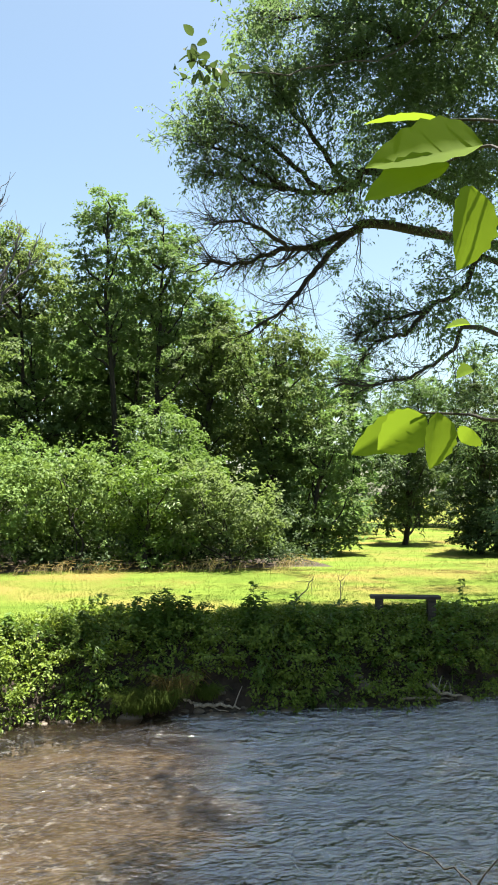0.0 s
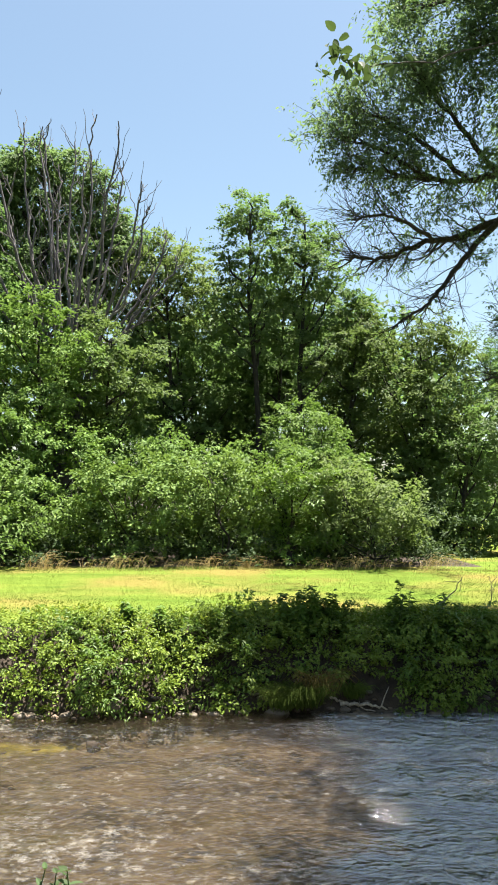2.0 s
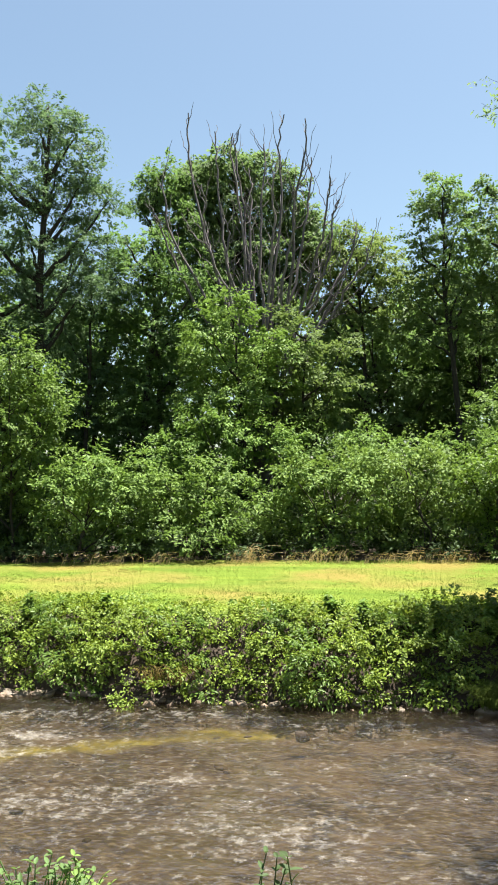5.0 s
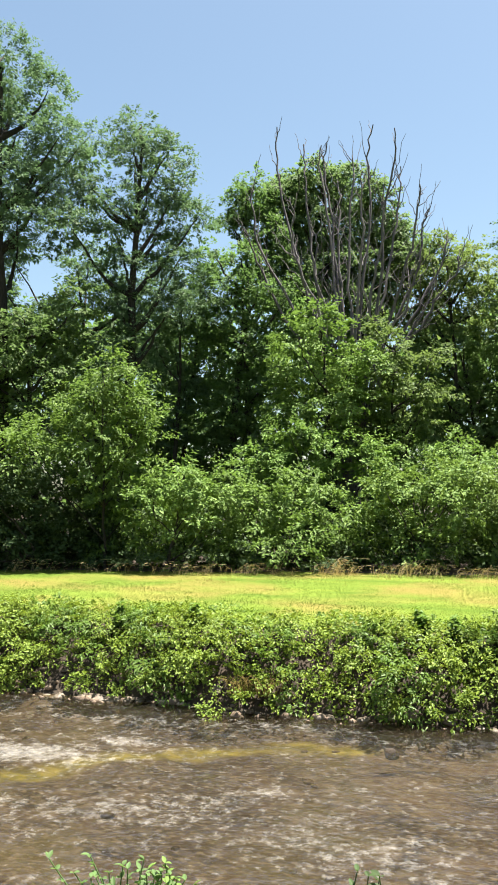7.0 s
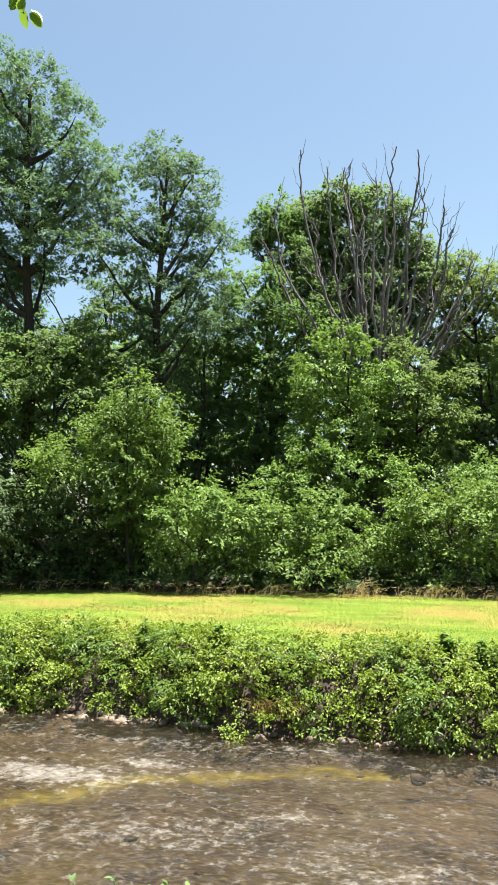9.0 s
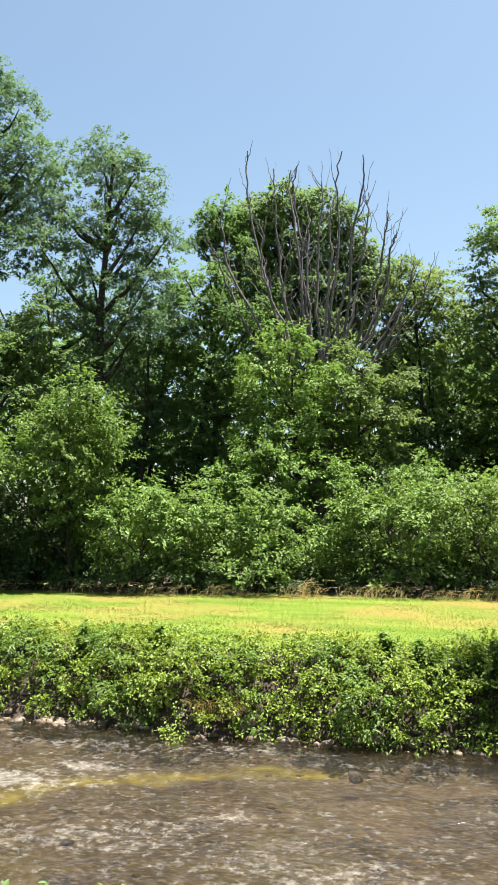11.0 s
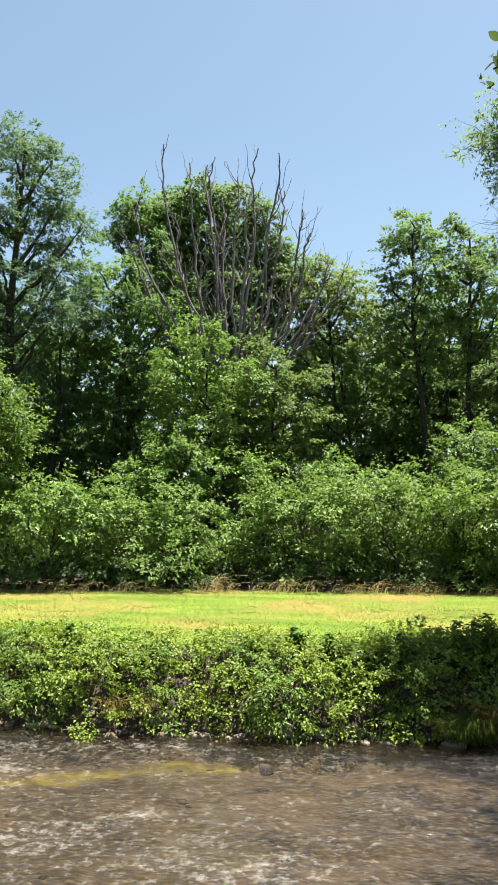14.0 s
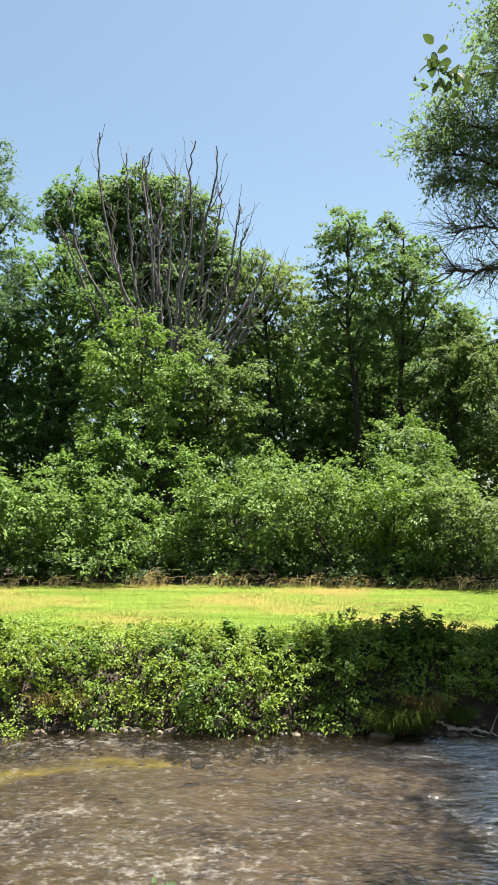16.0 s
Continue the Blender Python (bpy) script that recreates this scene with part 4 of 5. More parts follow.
def rounded_stone(rng, size):
    bm = bmesh.new()
    bmesh.ops.create_icosphere(bm, subdivisions=2, radius=1)
    s = rng.uniform(0, 50)
    for v in bm.verts:
        k = 1 + 0.5 * noise.noise(v.co * 0.9 + Vector((s, 0, 0))) + 0.22 * noise.noise(v.co * 2.5 + Vector((0, s, 0)))
        v.co = Vector((v.co.x * size[0] * k, v.co.y * size[1] * k, v.co.z * size[2] * k))
    for f in bm.faces:
        f.smooth = True
    me = bpy.data.meshes.new("river_stone")
    bm.to_mesh(me)
    bm.free()
    me.materials.append(STONE)
    return me


def stones():
    rng = np.random.default_rng(33)
    kinds = [rounded_stone(rng, (1, rng.uniform(0.6, 0.9), rng.uniform(0.4, 0.7))) for k in range(7)]
    for i in range(165):
        x = rng.uniform(-15, 9.5) if i < 120 else rng.uniform(0.5, 7.5)
        e = bank_line(x)
        s = rng.uniform(0.03, 0.1) * (1.6 if rng.uniform() < 0.12 else 1)
        y = e + 0.02 + rng.normal(0, 0.2) if i < 120 else e - abs(rng.normal(0, 0.12))
        z = ground_height(x, y)
        ob = new("river_stone", kinds[i % 7])
        ob.matrix_world = Matrix.LocRotScale((x, y, z), Euler((0, 0, rng.uniform(0, 6.28))), (s, s, s * rng.uniform(0.5, 0.9)))
        tagged(ob, "rounded grey-brown stone at the water's edge", "stone", "stones along the far bank")


stones()


def shore_stones():
    rng = np.random.default_rng(34)
    kinds = [rounded_stone(rng, (1, rng.uniform(0.6, 0.9), rng.uniform(0.4, 0.6))) for k in range(5)]
    for me in kinds:
        me.materials[0] = SHORESTONE
    for i in range(90):
        x = rng.normal(rng.choice((-8.2, -7.0, -6.3, -3.6, -2.4)), 0.35) if i < 70 else rng.uniform(-4.2, 3.0)
        y = bank_line(x) - 0.1 + rng.normal(0, 0.16)
        s = 0.03 + 0.1 * rng.uniform(0, 1) ** 2
        ob = new("shore_stone", kinds[i % 5])
        ob.matrix_world = Matrix.LocRotScale((x, y, max(ground_height(x, y), WATER - s * 0.3) + s * 0.3), Euler((0, 0, rng.uniform(0, 6.28))), (s, s, s))
        tagged(ob, "small pale tan stone on the gravel shore", "stone", "stones along the far bank")


shore_stones()


# ---- bench ----
def box(bm, x0, x1, y0, y1, z0, z1, bevel=0.008):
    vs = bmesh.ops.create_cube(bm, size=1)["verts"]
    for v in vs:
        v.co = Vector(((x0 + x1) / 2 + v.co.x * (x1 - x0), (y0 + y1) / 2 + v.co.y * (y1 - y0), (z0 + z1) / 2 + v.co.z * (z1 - z0)))
    es = list({e for v in vs for e in v.link_edges})
    bmesh.ops.bevel(bm, geom=es, offset=bevel, segments=2, affect="EDGES")


def bench():
    p = spot(-24.5, 15.0)
    z = ground_height(p[0], p[1])
    ob = thing("bench", (0, 0, 0), "plain dark weathered wooden bench on the meadow", "bench")
    for name, dims in (("seat", (-0.62, 0.62, -0.17, 0.17, 0.41, 0.455)), ("leg", (-0.53, -0.39, -0.14, 0.14, -0.12, 0.41)), ("leg", (0.39, 0.53, -0.14, 0.14, -0.12, 0.41))):
        bm = bmesh.new()
        box(bm, *dims)
        q = part(name, bm, ob)
        q.data.materials.append(BENCHWOOD)
    ob.matrix_world = pose(p[0], p[1], z, 0, -0.6, -20)


bench()


def fine_leaf(base, tip, width, face, mat, bend=0.12):
    """One toothed, ribbed leaf blade between two places."""
    base, tip = np.asarray(base, float), np.asarray(tip, float)
    along = tip - base
    length = np.linalg.norm(along)
    along = along / length
    side = unit(np.cross(along, face))
    up = np.cross(side, along)
    v, f, n, m = [], [], 12, 6
    for i in range(n + 1):
        u = i / n
        half = width / 2 * (math.sin(math.pi * u ** 0.8) ** 0.75 if 0 < u < 1 else 0.02) * (1 + 0.06 * (-1) ** i)
        for j in range(m + 1):
            w = 2 * j / m - 1
            rib = 0.008 * width * math.cos(9 * math.pi * (u - 0.25 * abs(w)))
            v.append(base + along * length * u + side * half * w + up * (0.18 * abs(w) * half * 2 - bend * length * u * u + rib))
    for i in range(n):
        for j in range(m):
            a = i * (m + 1) + j
            f.append((a, a + 1, a + m + 2, a + m + 1))
    return mesh_of("leaf", v, f, mat, 4, smoothed=True)


# ---- tree that hangs over the stream ----
def overhanging_tree():
    rng = np.random.default_rng(41)
    foot = np.array((13.6, 18.0, 0.0))
    foot[2] = ground_height(foot[0], foot[1]) - 0.1
    ob = thing("overhanging_tree", foot, "large dark-limbed tree with narrow leaves hanging over the stream", "tree")
    fork = foot + (-0.2, -0.2, 5.2)
    crotch = foot + (-0.3, -0.4, 8.2)
    part("trunk", Tubes().add(curve_through([foot, foot + (0, 0.1, 1.4), fork, crotch, crotch + (0.3, 0.3, 4)], 5, rng, 0.03), 0.34, 0.12, 10).mesh("trunk", BARK), ob)
    limbs = [
        (0.115, crotch, [(-23.5, 18.4, 17.5), (-21.2, 18.2, 17.2), (-19.0, 17.5, 16.8), (-17.9, 17.1, 16.5), (-15.8, 17.0, 16.2), (-14.0, 16.4, 15.9), (-12.1, 16.0, 15.5), (-10.2, 16.2, 15.2)]),
        (0.075, None, [(-20.9, 18.2, 17.0), (-19.0, 16.4, 16.5), (-17.2, 14.3, 16.0), (-15.8, 12.8, 15.5), (-13.6, 11.3, 15.0)]),
        (0.1, crotch, [(-23.5, 21.6, 17.2), (-21.2, 21.1, 16.8), (-18.5, 20.7, 16.3), (-15.8, 21.0, 15.9), (-13.0, 21.7, 15.4), (-10.2, 22.0, 15.0)]),
        (0.055, None, [(-18.8, 20.7, 16.0), (-15.8, 23.1, 15.6), (-13.0, 24.8, 15.2), (-10.6, 26.0, 14.8)]),
        (0.06, None, [(-20.7, 21.0, 16.4), (-18.5, 23.7, 15.9), (-16.7, 25.8, 15.5), (-15.3, 27.4, 15.0)]),
        (0.045, None, [(-16.1, 20.9, 15.7), (-13.5, 22.7, 15.4), (-11.1, 23.6, 15.1), (-9.6, 24.1, 14.8)]),
        (0.045, None, [(-16.5, 17.0, 15.9), (-14.5, 18.3, 15.6), (-12.5, 18.9, 15.3), (-10.7, 18.7, 15.0)]),
        (0.075, fork, [(-30.8, 15.6, 17.0), (-28.4, 14.0, 16.4), (-26.1, 12.8, 15.8), (-22.9, 12.0, 15.2), (-21.1, 10.7, 14.6)]),
        (0.055, fork, [(-29.6, 11.4, 16.6), (-27.9, 10.1, 16.0), (-26.1, 8.8, 15.4), (-23.4, 7.8, 14.8), (-19.7, 7.6, 14.2)]),
        (0.075, crotch, [(-31.0, 29.4, 16.4), (-28.5, 29.5, 16.0), (-24.9, 29.4, 15.6), (-21.2, 29.0, 15.2), (-18.3, 28.1, 14.8)]),
        (0.05, None, [(-24.9, 29.4, 15.8), (-21.9, 30.8, 15.5), (-18.2, 31.3, 15.1), (-14.9, 31.0, 14.8)]),
        (0.05, None, [(-26.1, 12.8, 16.0), (-24.6, 11.2, 15.6), (-23.0, 10.9, 15.2), (-21.4, 9.4, 14.8)]),
        (0.14, crotch, [(-34, 36, 16), (-29, 37, 15.8), (-24, 36, 15.6), (-19.5, 34, 15.4)]),
        (0.14, crotch, [(-38, 44, 13.8), (-34, 46, 13.2), (-29, 46, 12.8)]),
    ]
    ends = []
    for r, root, pts in limbs:
        places = [aloft(*q) for q in pts]
        line = curve_through(places if root is None else [root] + places, 6, rng, 0.018)
        t = Tubes().add(line, r, 0.016, 8)
        first = 2 if root is None else 8
        for k in range(first, len(line) - 1):
            late = (k - first) / (len(line) - first)
            for _ in range(2 if late > 0.4 else 1):
                way = unit(unit(line[k] - line[k - 1]) + rng.normal(0, 0.42, 3) + UP * rng.uniform(-0.35, 0.55))
                ln = rng.uniform(0.6, 1.6) * (1.1 - 0.75 * late)
                q = curve_through([line[k], line[k] + way * ln * 0.5 + UP * rng.uniform(-0.06, 0.06), line[k] + way * ln + UP * rng.uniform(-0.1, 0.3) * ln], 4, rng, 0.014)
                t.add(q, max(0.009, r * 0.16), 0.004, 5)
                for j in range(2, len(q)):
                    w2 = unit(unit(q[j] - q[j - 1]) + rng.normal(0, 0.5, 3) + UP * 0.1)
                    l2 = rng.uniform(0.2, 0.6)
                    t.add([q[j], q[j] + w2 * l2 * 0.5 + rng.normal(0, 0.02, 3), q[j] + w2 * l2 + UP * rng.uniform(-0.1, 0.1)], 0.0045, 0.002, 3)
                    ends.append(q[j] + w2 * l2 * 0.8)
        part("limb", t.mesh("limb", BARK), ob)
    ends = np.array(ends)
    leafy = np.array([wobble(p[0] + 0.5 * p[2], p[1] + p[2], 1.1, 3) for p in ends]) + np.clip((ends[:, 2] - 8.2) / 4, -0.5, 0.5) + np.clip((ends[:, 0] - 3.4) / 6, -0.25, 0.3)
    ends = ends[leafy + rng.normal(0, 0.1, len(ends)) > 0.02]
    v1, f1 = boughs(rng, np.hstack([ends, np.full((len(ends), 3), 0.14)]), 0.2, 0.36, 17, (0.085, 0.032), 0.5, least=1)
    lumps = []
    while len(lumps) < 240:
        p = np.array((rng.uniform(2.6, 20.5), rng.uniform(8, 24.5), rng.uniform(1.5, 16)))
        # Keeps out lumps whose shade would fall left of the wanted edge.
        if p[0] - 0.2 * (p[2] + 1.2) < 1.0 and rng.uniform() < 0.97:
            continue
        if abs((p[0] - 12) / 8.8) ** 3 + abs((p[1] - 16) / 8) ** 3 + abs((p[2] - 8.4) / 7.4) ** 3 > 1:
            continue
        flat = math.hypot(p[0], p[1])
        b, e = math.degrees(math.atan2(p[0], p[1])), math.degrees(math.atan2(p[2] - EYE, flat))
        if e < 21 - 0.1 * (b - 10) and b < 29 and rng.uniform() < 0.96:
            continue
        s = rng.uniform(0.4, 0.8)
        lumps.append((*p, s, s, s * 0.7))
    # Unseen lumps added up the sun's path to put shade on the water.
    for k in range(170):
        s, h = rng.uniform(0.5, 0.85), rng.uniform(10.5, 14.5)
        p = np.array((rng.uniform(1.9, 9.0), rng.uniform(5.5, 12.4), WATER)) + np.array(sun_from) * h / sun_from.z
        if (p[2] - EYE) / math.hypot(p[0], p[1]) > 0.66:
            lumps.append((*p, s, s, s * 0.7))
    # More unseen lumps, added to shade the nearer water further left.
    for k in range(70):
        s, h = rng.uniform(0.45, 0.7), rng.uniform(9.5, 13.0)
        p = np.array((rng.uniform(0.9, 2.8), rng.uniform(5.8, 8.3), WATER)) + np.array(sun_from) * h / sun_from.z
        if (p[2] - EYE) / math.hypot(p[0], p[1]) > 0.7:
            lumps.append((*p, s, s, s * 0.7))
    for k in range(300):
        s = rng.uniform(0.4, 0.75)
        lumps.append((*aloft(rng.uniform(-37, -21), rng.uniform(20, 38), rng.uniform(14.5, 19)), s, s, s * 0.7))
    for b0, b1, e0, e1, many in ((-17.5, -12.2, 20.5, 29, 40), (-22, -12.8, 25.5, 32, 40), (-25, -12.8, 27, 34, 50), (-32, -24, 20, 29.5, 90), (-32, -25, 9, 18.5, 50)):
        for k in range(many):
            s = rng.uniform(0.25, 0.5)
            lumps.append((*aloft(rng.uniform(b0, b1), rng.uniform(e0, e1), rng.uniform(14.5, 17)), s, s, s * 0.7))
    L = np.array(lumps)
    # Lumps above the view, mostly there to cast shade, get coarser leaves.
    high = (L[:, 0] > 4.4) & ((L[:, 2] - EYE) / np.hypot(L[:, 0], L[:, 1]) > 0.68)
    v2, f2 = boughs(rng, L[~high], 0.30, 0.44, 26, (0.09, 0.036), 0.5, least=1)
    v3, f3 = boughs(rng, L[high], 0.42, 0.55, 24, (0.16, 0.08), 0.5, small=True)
    near = curve_through([crotch, aloft(-33, 31, 12), aloft(-24, 29, 9), aloft(-16.5, 28.2, 7.6), aloft(-12.3, 28.2, 7.2), aloft(-9.4, 28.8, 7)], 6, rng, 0.02)
    bough = part("limb", Tubes().add(near, 0.014, 0.004, 6).mesh("limb", BARK), ob)
    for k in range(50):
        q = near[len(near) - 1 - (int(k * 0.08) if k < 30 else int((k - 30) * 0.3) + 3)] + rng.normal(0, 0.08 if k < 30 else 0.13, 3)
        way = unit(rng.normal(0, 0.8, 3) + (-0.5, -0.2, -0.25))
        size = rng.uniform(0.07, 0.125)
        part("leaf", fine_leaf(q, q + way * size, size * 0.72, UP + rng.normal(0, 0.5, 3), LEAF_DARK_SHADED), bough, "broad green leaf")
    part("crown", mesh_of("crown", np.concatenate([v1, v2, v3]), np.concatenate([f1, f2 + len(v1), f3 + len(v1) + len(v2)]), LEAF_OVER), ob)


overhanging_tree()


# ---- things along the far bank ----
def herb(b, r, top, seed, label, leaf=0.17):
    rng = np.random.default_rng(seed)
    p = spot(b, r)
    p[2] = ground_height(p[0], p[1]) - 0.02
    ob = thing("nettle", p, label, "plant", "tall herbs on the bank")
    tip = p + (rng.normal(0, 0.06), rng.normal(0, 0.04), top - p[2])
    line = curve_through([p, (p + tip) / 2 + rng.normal(0, 0.03, 3), tip], 5)
    part("stem", Tubes().add(line, 0.009, 0.003, 5).mesh("stem", LEAF_HERB), ob)
    k = rng.uniform(0.25, 1.0, 80)
    pos = p + (tip - p) * k[:, None] + rng.normal(0, 0.012, (80, 3))
    a = rng.uniform(0, 6.28, 80)
    along = np.stack([np.cos(a), np.sin(a), rng.uniform(-0.5, 0.5, 80)], 1)
    part("foliage", mesh_of("foliage", *leaves(pos, along, UP + rng.normal(0, 0.3, (80, 3)), leaf * (1.35 - 0.7 * k), leaf * 0.45 * (1.35 - 0.7 * k)), LEAF_HERB), ob)


HERBS = [(-14.1, 13.9, 0.76), (-14.6, 13.8, 0.55), (-13.6, 13.8, 0.5), (-17.1, 14.0, 0.56), (-16.7, 13.9, 0.42), (-17.5, 13.9, 0.4), (-7.5, 13.7, 0.56), (-8.3, 13.7, 0.5), (-6.7, 13.7, 0.48), (-9.2, 13.8, 0.42), (-28.2, 14.5, 0.80), (-27.6, 14.4, 0.36), (-25.0, 14.2, 0.2), (4.9, 13.8, 0.34), (4.5, 13.7, 0.26), (2.6, 13.7, 0.24), (-3.0, 13.6, 0.3), (-1.5, 13.5, 0.25), (20.5, 14.6, 0.3), (25.6, 15.1, 0.3), (-5.6, 13.6, 0.36), (-6.2, 13.8, 0.5), (-7.1, 13.5, 0.42), (-7.9, 13.9, 0.6), (-8.7, 13.6, 0.46), (-9.6, 13.8, 0.52), (-10.3, 13.7, 0.34), (-19.4, 14.0, 0.34), (-21.0, 14.2, 0.4), (-26.6, 14.3, 0.44)]
for i, (b, r, top) in enumerate(HERBS):
    herb(b, r, top, 300 + i, "tall leafy nettle standing above the bank's brambles")


def tuft(b, r, z, size, mat, label, seed, n=260):
    rng = np.random.default_rng(seed)
    p = spot(b, r, z)
    base = p + rng.normal(0, 1, (n, 3)) * (size * 0.28, size * 0.2, 0.02)
    ob = thing("grass_tuft", p, label, "grass", "tufts on the bank")
    t = Tubes()
    for q in base:
        d = unit(q - p + rng.normal(0, 0.1, 3)) * (1, 1, 0)
        h = size * rng.uniform(0.6, 1.2)
        t.add([q, q + d * h * 0.25 + UP * h * 0.6, q + d * h * 0.65 + UP * h * 0.75, q + d * h * 0.95 + UP * h * 0.5], 0.006, 0.002, 3)
    tagged(part("tussock", t.mesh("tussock", mat), ob), kind="stuff")


tuft(-7.6, 12.7, -1.08, 0.42, GRASS, "long drooping grass tuft on the dark bank", 71)
tuft(-6.3, 12.65, -1.1, 0.36, GRASS, "long drooping grass tuft on the dark bank", 72)
tuft(-8.6, 12.8, -0.9, 0.4, STRAW_BLADE, "pale dry grass tuft on the dark bank", 73, 120)
tuft(-10.9, 12.95, -0.98, 0.24, GRASS, "small bright green tuft above the stones", 74, 200)
tuft(17.2, 13.0, -0.9, 0.32, STRAW_BLADE, "pale dry grass tuft on the lit bank", 75, 50)
tuft(15.6, 12.9, -0.9, 0.32, STRAW_BLADE, "pale dry grass tuft on the lit bank", 76, 50)


def bank_rock(b, r, size, label, seed, rise=0.3, mat=None):
    rng = np.random.default_rng(seed)
    p = spot(b, r)
    slab = 1.35 if -13.8 < b < -9.5 else 1.0
    me = rounded_stone(rng, (size * slab, size * 0.8, size * 0.55 / slab ** 2))
    if mat:
        me.materials[0] = mat
    ob = new("rock", me)
    ob.matrix_world = pose(p[0], p[1], max(ground_height(p[0], p[1]), WATER - size * 0.35) + size * 0.55 * rise, rng.uniform(-10, 10), rng.uniform(-10, 10), rng.uniform(0, 360))
    tagged(ob, label, "rock", "rocks at the water's edge")


for i, (b, r, size) in enumerate([(-5.5, 12.75, 0.2), (-12.9, 12.8, 0.15), (-13.6, 12.85, 0.13), (-12.2, 12.8, 0.12), (-11.5, 12.85, 0.14), (-10.7, 12.75, 0.12), (-9.9, 12.7, 0.1), (-14.6, 12.95, 0.1), (-16.5, 13.1, 0.12), (0.2, 12.6, 0.1), (-1.2, 12.6, 0.12), (18.9, 13.4, 0.12), (21.6, 13.6, 0.14), (22.6, 13.7, 0.1), (-21.8, 13.7, 0.2), (-23.0, 13.7, 0.13), (-19.5, 13.4, 0.1), (-28.3, 14.3, 0.16), (27.9, 14.35, 0.15), (27.1, 14.3, 0.12), (26.4, 14.2, 0.13), (25.6, 14.1, 0.14), (25.0, 14.0, 0.12), (24.2, 13.9, 0.1), (29.5, 14.5, 0.13), (11.7, 12.85, 0.14), (11.1, 12.8, 0.1), (8.8, 12.75, 0.12), (5.6, 12.75, 0.15), (3.0, 12.7, 0.12), (14.5, 13.1, 0.12), (1.0, 12.65, 0.1)]):
    bank_rock(b, r, size, "pale worn rock lying at the water's edge", 400 + i)
bank_rock(27.0, 14.2, 0.24, "large flat yellowish rock at the water's edge", 441)
bank_rock(26.0, 14.1, 0.18, "large pale rock at the water's edge", 442)
bank_rock(-26.8, 7.95, 0.24, "ochre boulder lying just under the stream's surface", 443, -0.8, BEDSTONE)
bank_rock(-18.3, 8.4, 0.28, "pale boulder lying just under the stream's surface", 444, -0.9, BEDSTONE)
bank_rock(-0.1, 6.85, 0.05, "small brown stone breaking the stream's surface", 445, 0.6, SHORESTONE)
bank_rock(6.9, 11.3, 0.13, "brown rock just breaking the stream's surface", 440, 0.15, SOIL)


def driftwood(pts, r0, label, seed, twigs=3):
    rng = np.random.default_rng(seed)
    line = curve_through([spot(b, r, z) for b, r, z in pts], 6, rng, 0.012)
    ob = thing("driftwood", line[0], label, "driftwood", "driftwood along the bank")
    part("stick", Tubes().add(line, r0, r0 * 0.35, 7).mesh("stick", DRIFTWOOD), ob)
    for k in rng.integers(2, len(line) - 1, twigs):
        way = unit(line[k] - line[k - 1] + rng.normal(0, 0.6, 3))
        part("twig", Tubes().add([line[k], line[k] + way * 0.15 + UP * 0.03, line[k] + way * 0.32 + UP * 0.02], r0 * 0.4, 0.004, 5).mesh("twig", DRIFTWOOD), ob)


driftwood([(22.9, 13.7, -1.16), (21.2, 13.5, -1.17), (19.8, 13.4, -1.2), (18.4, 13.3, -1.13), (16.8, 13.2, -1.08)], 0.03, "long crooked pale stick lying along the waterline", 81)
driftwood([(-10.0, 12.95, -1.1), (-12.0, 12.95, -1.08), (-13.2, 12.95, -1.15)], 0.035, "pale driftwood washed against the stones", 82)
driftwood([(-9.3, 13.0, -1.0), (-10.4, 13.0, -1.1), (-12.4, 12.9, -1.17)], 0.025, "grey driftwood washed against the stones", 83)
driftwood([(-26.0, 13.9, -0.85), (-26.8, 13.9, -1.0), (-28.2, 14.2, -1.1)], 0.045, "bleached forked driftwood at the foot of the bank", 84)
driftwood([(-24.0, 13.7, -1.1), (-25.6, 13.8, -1.08), (-27.4, 14.0, -1.12)], 0.03, "bleached driftwood at the foot of the bank", 85)
driftwood([(17.8, 13.6, -0.5), (16.6, 13.5, -0.62), (15.2, 13.4, -0.72)], 0.014, "thin pale dead stem caught in the brambles", 86, 2)
driftwood([(-16.6, 16.4, 0.02), (-17.6, 16.2, 0.3), (-18.2, 16.0, 0.62)], 0.016, "pale dry branch standing in the meadow grass", 87, 4)
driftwood([(-20.0, 16.6, 0.0), (-20.1, 16.6, 0.35), (-19.9, 16.5, 0.6)], 0.012, "pale dry stalk standing in the meadow grass", 88, 4)


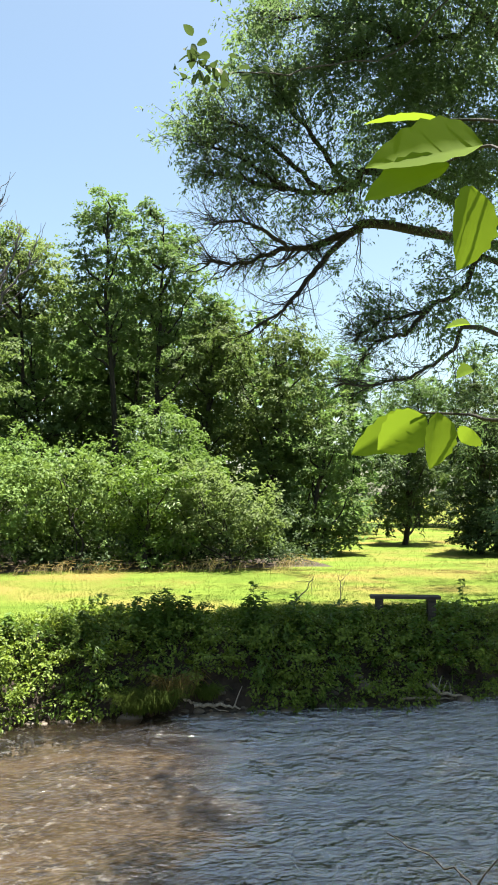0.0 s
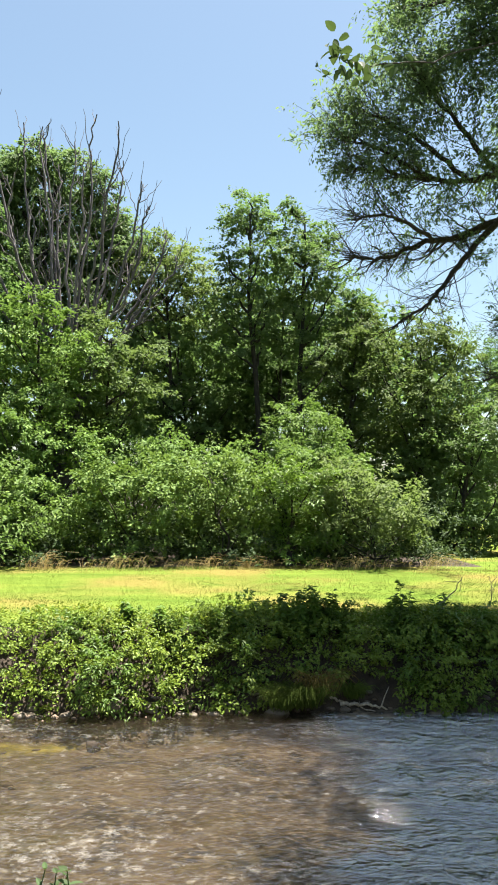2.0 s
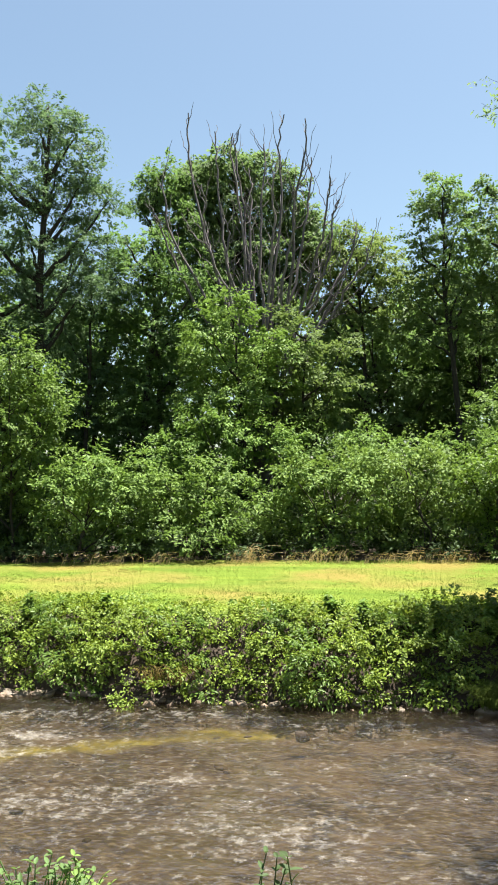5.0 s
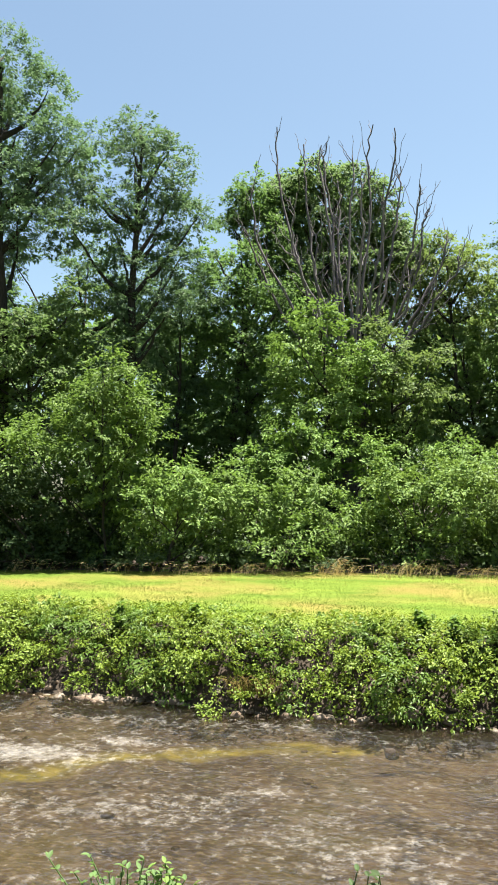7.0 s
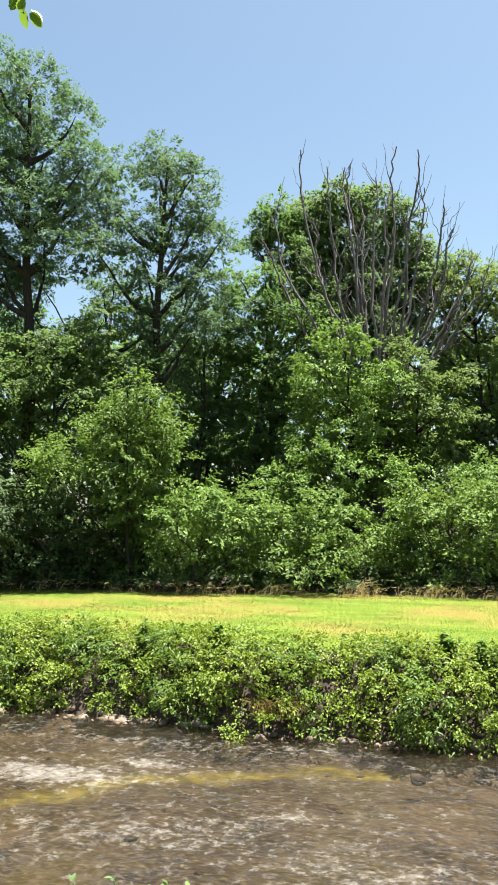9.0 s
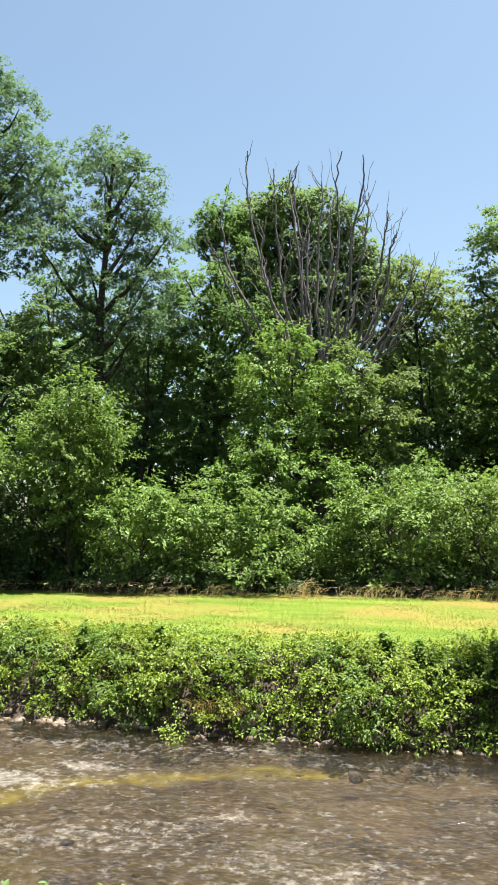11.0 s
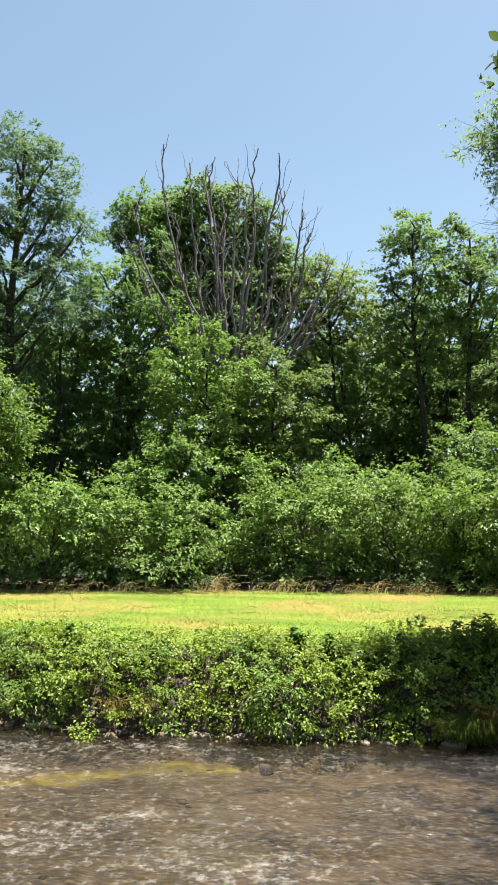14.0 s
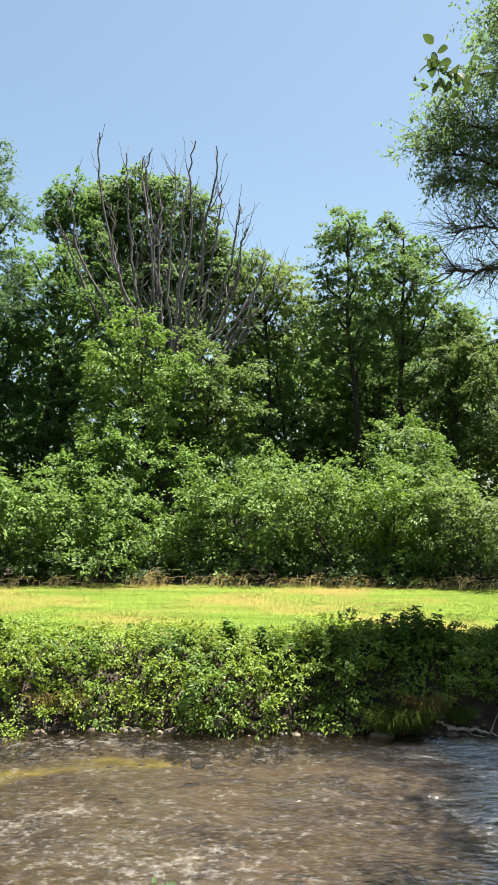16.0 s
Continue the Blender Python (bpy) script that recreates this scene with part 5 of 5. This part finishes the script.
# ---- near bank ----
def beech_sapling():
    foot = spot(-43, 1.25)
    foot[2] = ground_height(foot[0], foot[1]) - 0.03
    ob = thing("beech_sapling", foot, "young beech with sunlit yellow-green leaves on thin twigs", "sapling")
    top = foot + (0.03, 0.05, 2.6)
    part("trunk", Tubes().add(curve_through([foot, foot + (0.02, -0.02, 1.0), top], 6), 0.014, 0.006, 7).mesh("trunk", BARK), ob)
    low, mid, high = foot + UP * 1.76, foot + UP * 2.08, foot + UP * 2.19
    for a, b in ((low, [(-33.1, 5.1, 1.01), (-30.2, 5.5, 1.01), (-26.4, 5.7, 1.01)]), (mid, [(-34.1, 21.9, 0.98), (-31.6, 22.7, 0.98), (-29.0, 22.0, 0.98)]), (high, [(-34.0, 24.0, 1.01), (-31.2, 24.3, 1.01), (-28.4, 24.6, 1.01)])):
        part("twig", Tubes().add(curve_through([a] + [aloft(*q) for q in b], 5), 0.0035, 0.0012, 5).mesh("twig", BARK), ob)
    toward = np.array((math.sin(radians(25)), -math.cos(radians(25)), 0))
    for base, tip, width, tilt in (
        ((-28.5, 24.6, 1.01), (-23.2, 25.0, 1.01), 0.034, 0.9),
        ((-31.4, 22.8, 0.97), (-23.3, 22.4, 0.97), 0.075, 0.3),
        ((-29.2, 21.8, 0.96), (-23.2, 20.2, 0.96), 0.05, 0.4),
        ((-30.6, 20.4, 0.96), (-29.9, 15.1, 0.96), 0.062, 0.1),
        ((-27.3, 5.4, 1.03), (-22.2, 2.9, 1.03), 0.036, 0.35),
        ((-27.4, 5.4, 1.01), (-24.1, 3.1, 1.01), 0.042, 0.3),
        ((-28.2, 5.7, 0.99), (-27.8, 1.8, 0.99), 0.044, 0.15),
        ((-30.4, 11.5, 1.01), (-28.7, 11.4, 1.01), 0.024, 0.8),
        ((-30.6, 8.4, 1.01), (-29.4, 8.0, 1.01), 0.03, 0.8),
        ((-30.4, 4.5, 1.03), (-29.7, 3.6, 1.03), 0.03, 0.3),
    ):
        part("leaf", fine_leaf(aloft(*base), aloft(*tip), width * 1.3, toward + UP * tilt * 1.6, LEAF_BEECH, 0.06), ob)


beech_sapling()


def alder_sapling():
    rng = np.random.default_rng(99)
    foot = spot(52, 2.6)
    foot[2] = ground_height(foot[0], foot[1]) - 0.03
    ob = thing("alder_sapling", foot, "slim young alder leaning over the near bank", "sapling")
    stem = curve_through([foot, foot + (0.1, 0.1, 1.6), foot + (0.25, 0.3, 3.4), foot + (0.4, 0.4, 4.4)], 6)
    part("trunk", Tubes().add(stem, 0.03, 0.008, 7).mesh("trunk", BARK), ob)
    for k, ends, n, mat in ((20, [(42, 38, 2.9), (37.5, 36, 2.9), (35.2, 31.8, 2.9)], 14, LEAF_HERB),):
        line = curve_through([stem[min(k, len(stem) - 1)]] + [aloft(*q) for q in ends], 5)
        twig = part("twig", Tubes().add(line, 0.007, 0.002, 5).mesh("twig", BARK), ob)
        for i in range(n):
            q = line[len(line) - 1 - i // 4] + rng.normal(0, 0.015, 3)
            way = unit(rng.normal(0, 0.6, 3) - UP * 0.6)
            part("leaf", fine_leaf(q, q + way * 0.065, 0.042, UP + rng.normal(0, 0.5, 3), mat), twig)


alder_sapling()


def near_weed(b, r, top, seed, n, leaf, label, mat, spreadout=0.1):
    rng = np.random.default_rng(seed)
    p = spot(b, r)
    p[2] = ground_height(p[0], p[1]) - 0.02
    ob = thing("weed", p, label, "plant", "weeds on the near bank")
    for i in range(n):
        tip = p + (rng.normal(0, spreadout), rng.normal(0, spreadout * 0.6), (top - p[2]) * rng.uniform(0.8, 1.0))
        line = curve_through([p + rng.normal(0, 0.02, 3) * (1, 1, 0), (p + tip) / 2 + rng.normal(0, 0.02, 3), tip], 4)
        part("stem", Tubes().add(line, 0.005, 0.002, 5).mesh("stem", mat), ob)
        for k in range(6):
            q = line[len(line) - 1 - k // 2]
            a = rng.uniform(0, 6.28)
            d = np.array((math.cos(a), math.sin(a), rng.uniform(0.1, 0.9)))
            part("leaf", fine_leaf(q, q + unit(d) * leaf * rng.uniform(0.6, 1.1), leaf * 0.5, UP + rng.normal(0, 0.2, 3), mat), ob)


near_weed(26.2, 3.0, 0.9, 91, 14, 0.034, "yellowish leafy weed on the near bank", LEAF_MAPLE, 0.1)
near_weed(24.2, 3.0, 0.91, 92, 12, 0.032, "yellowish leafy weed on the near bank", LEAF_MAPLE, 0.1)
near_weed(22.2, 3.05, 0.86, 93, 8, 0.032, "yellowish leafy weed on the near bank", LEAF_HAZEL, 0.08)
near_weed(10.3, 2.9, 0.92, 94, 4, 0.036, "leafy weed on the near bank", LEAF_DARK_SHADED, 0.06)
near_weed(8.3, 2.8, 1.02, 95, 1, 0.046, "single upright weed with dark green leaves", LEAF_DARK_SHADED, 0.01)


def bare_twig():
    rng = np.random.default_rng(97)
    pts = [spot(-33, 2.7, 0.45), aloft(-29.5, -24.6, 2.9), aloft(-27, -23, 3.0), aloft(-23.6, -21.6, 3.1)]
    ob = thing("bare_twig", pts[0], "thin dark bare twig over the near bank", "twig")
    part("stem", Tubes().add(curve_through(pts, 5, rng, 0.006), 0.006, 0.002, 5).mesh("stem", BARK), ob)
    part("side_twig", Tubes().add([aloft(-29.2, -24.4, 2.9), aloft(-29.9, -23.4, 2.9), aloft(-31, -22.2, 2.9)], 0.004, 0.002, 5).mesh("side_twig", BARK), ob)


bare_twig()


def bed_stones():
    rng = np.random.default_rng(98)
    vs, fs, n = [], [], 0
    shapes = []
    for k in range(5):
        me = rounded_stone(rng, (1, 0.8, 0.45))
        v = np.zeros(len(me.vertices) * 3)
        me.vertices.foreach_get("co", v)
        f = np.zeros(len(me.polygons) * 3, int)
        me.polygons.foreach_get("vertices", f)
        shapes.append((v.reshape(-1, 3), f.reshape(-1, 3)))
        bpy.data.meshes.remove(me)
    for i in range(36):
        v, f = shapes[i % 5]
        x, y, s, a = rng.uniform(-9, 7.5), rng.uniform(6.4, 12.5), rng.uniform(0.05, 0.13), rng.uniform(0, 6.28)
        r = np.array(((math.cos(a), -math.sin(a), 0), (math.sin(a), math.cos(a), 0), (0, 0, 1)))
        vs.append(v * s @ r.T + (x, y, ground_height(x, y) - 0.1 * s))
        fs.append(f + n)
        n += len(v)
    ob = new("bed_stones", mesh_of("bed_stones", np.concatenate(vs), np.concatenate(fs), GRAVEL, 3, smoothed=True))
    tagged(ob, "brown and ochre cobbles on the stream bed", "stones", kind="stuff")


bed_stones()
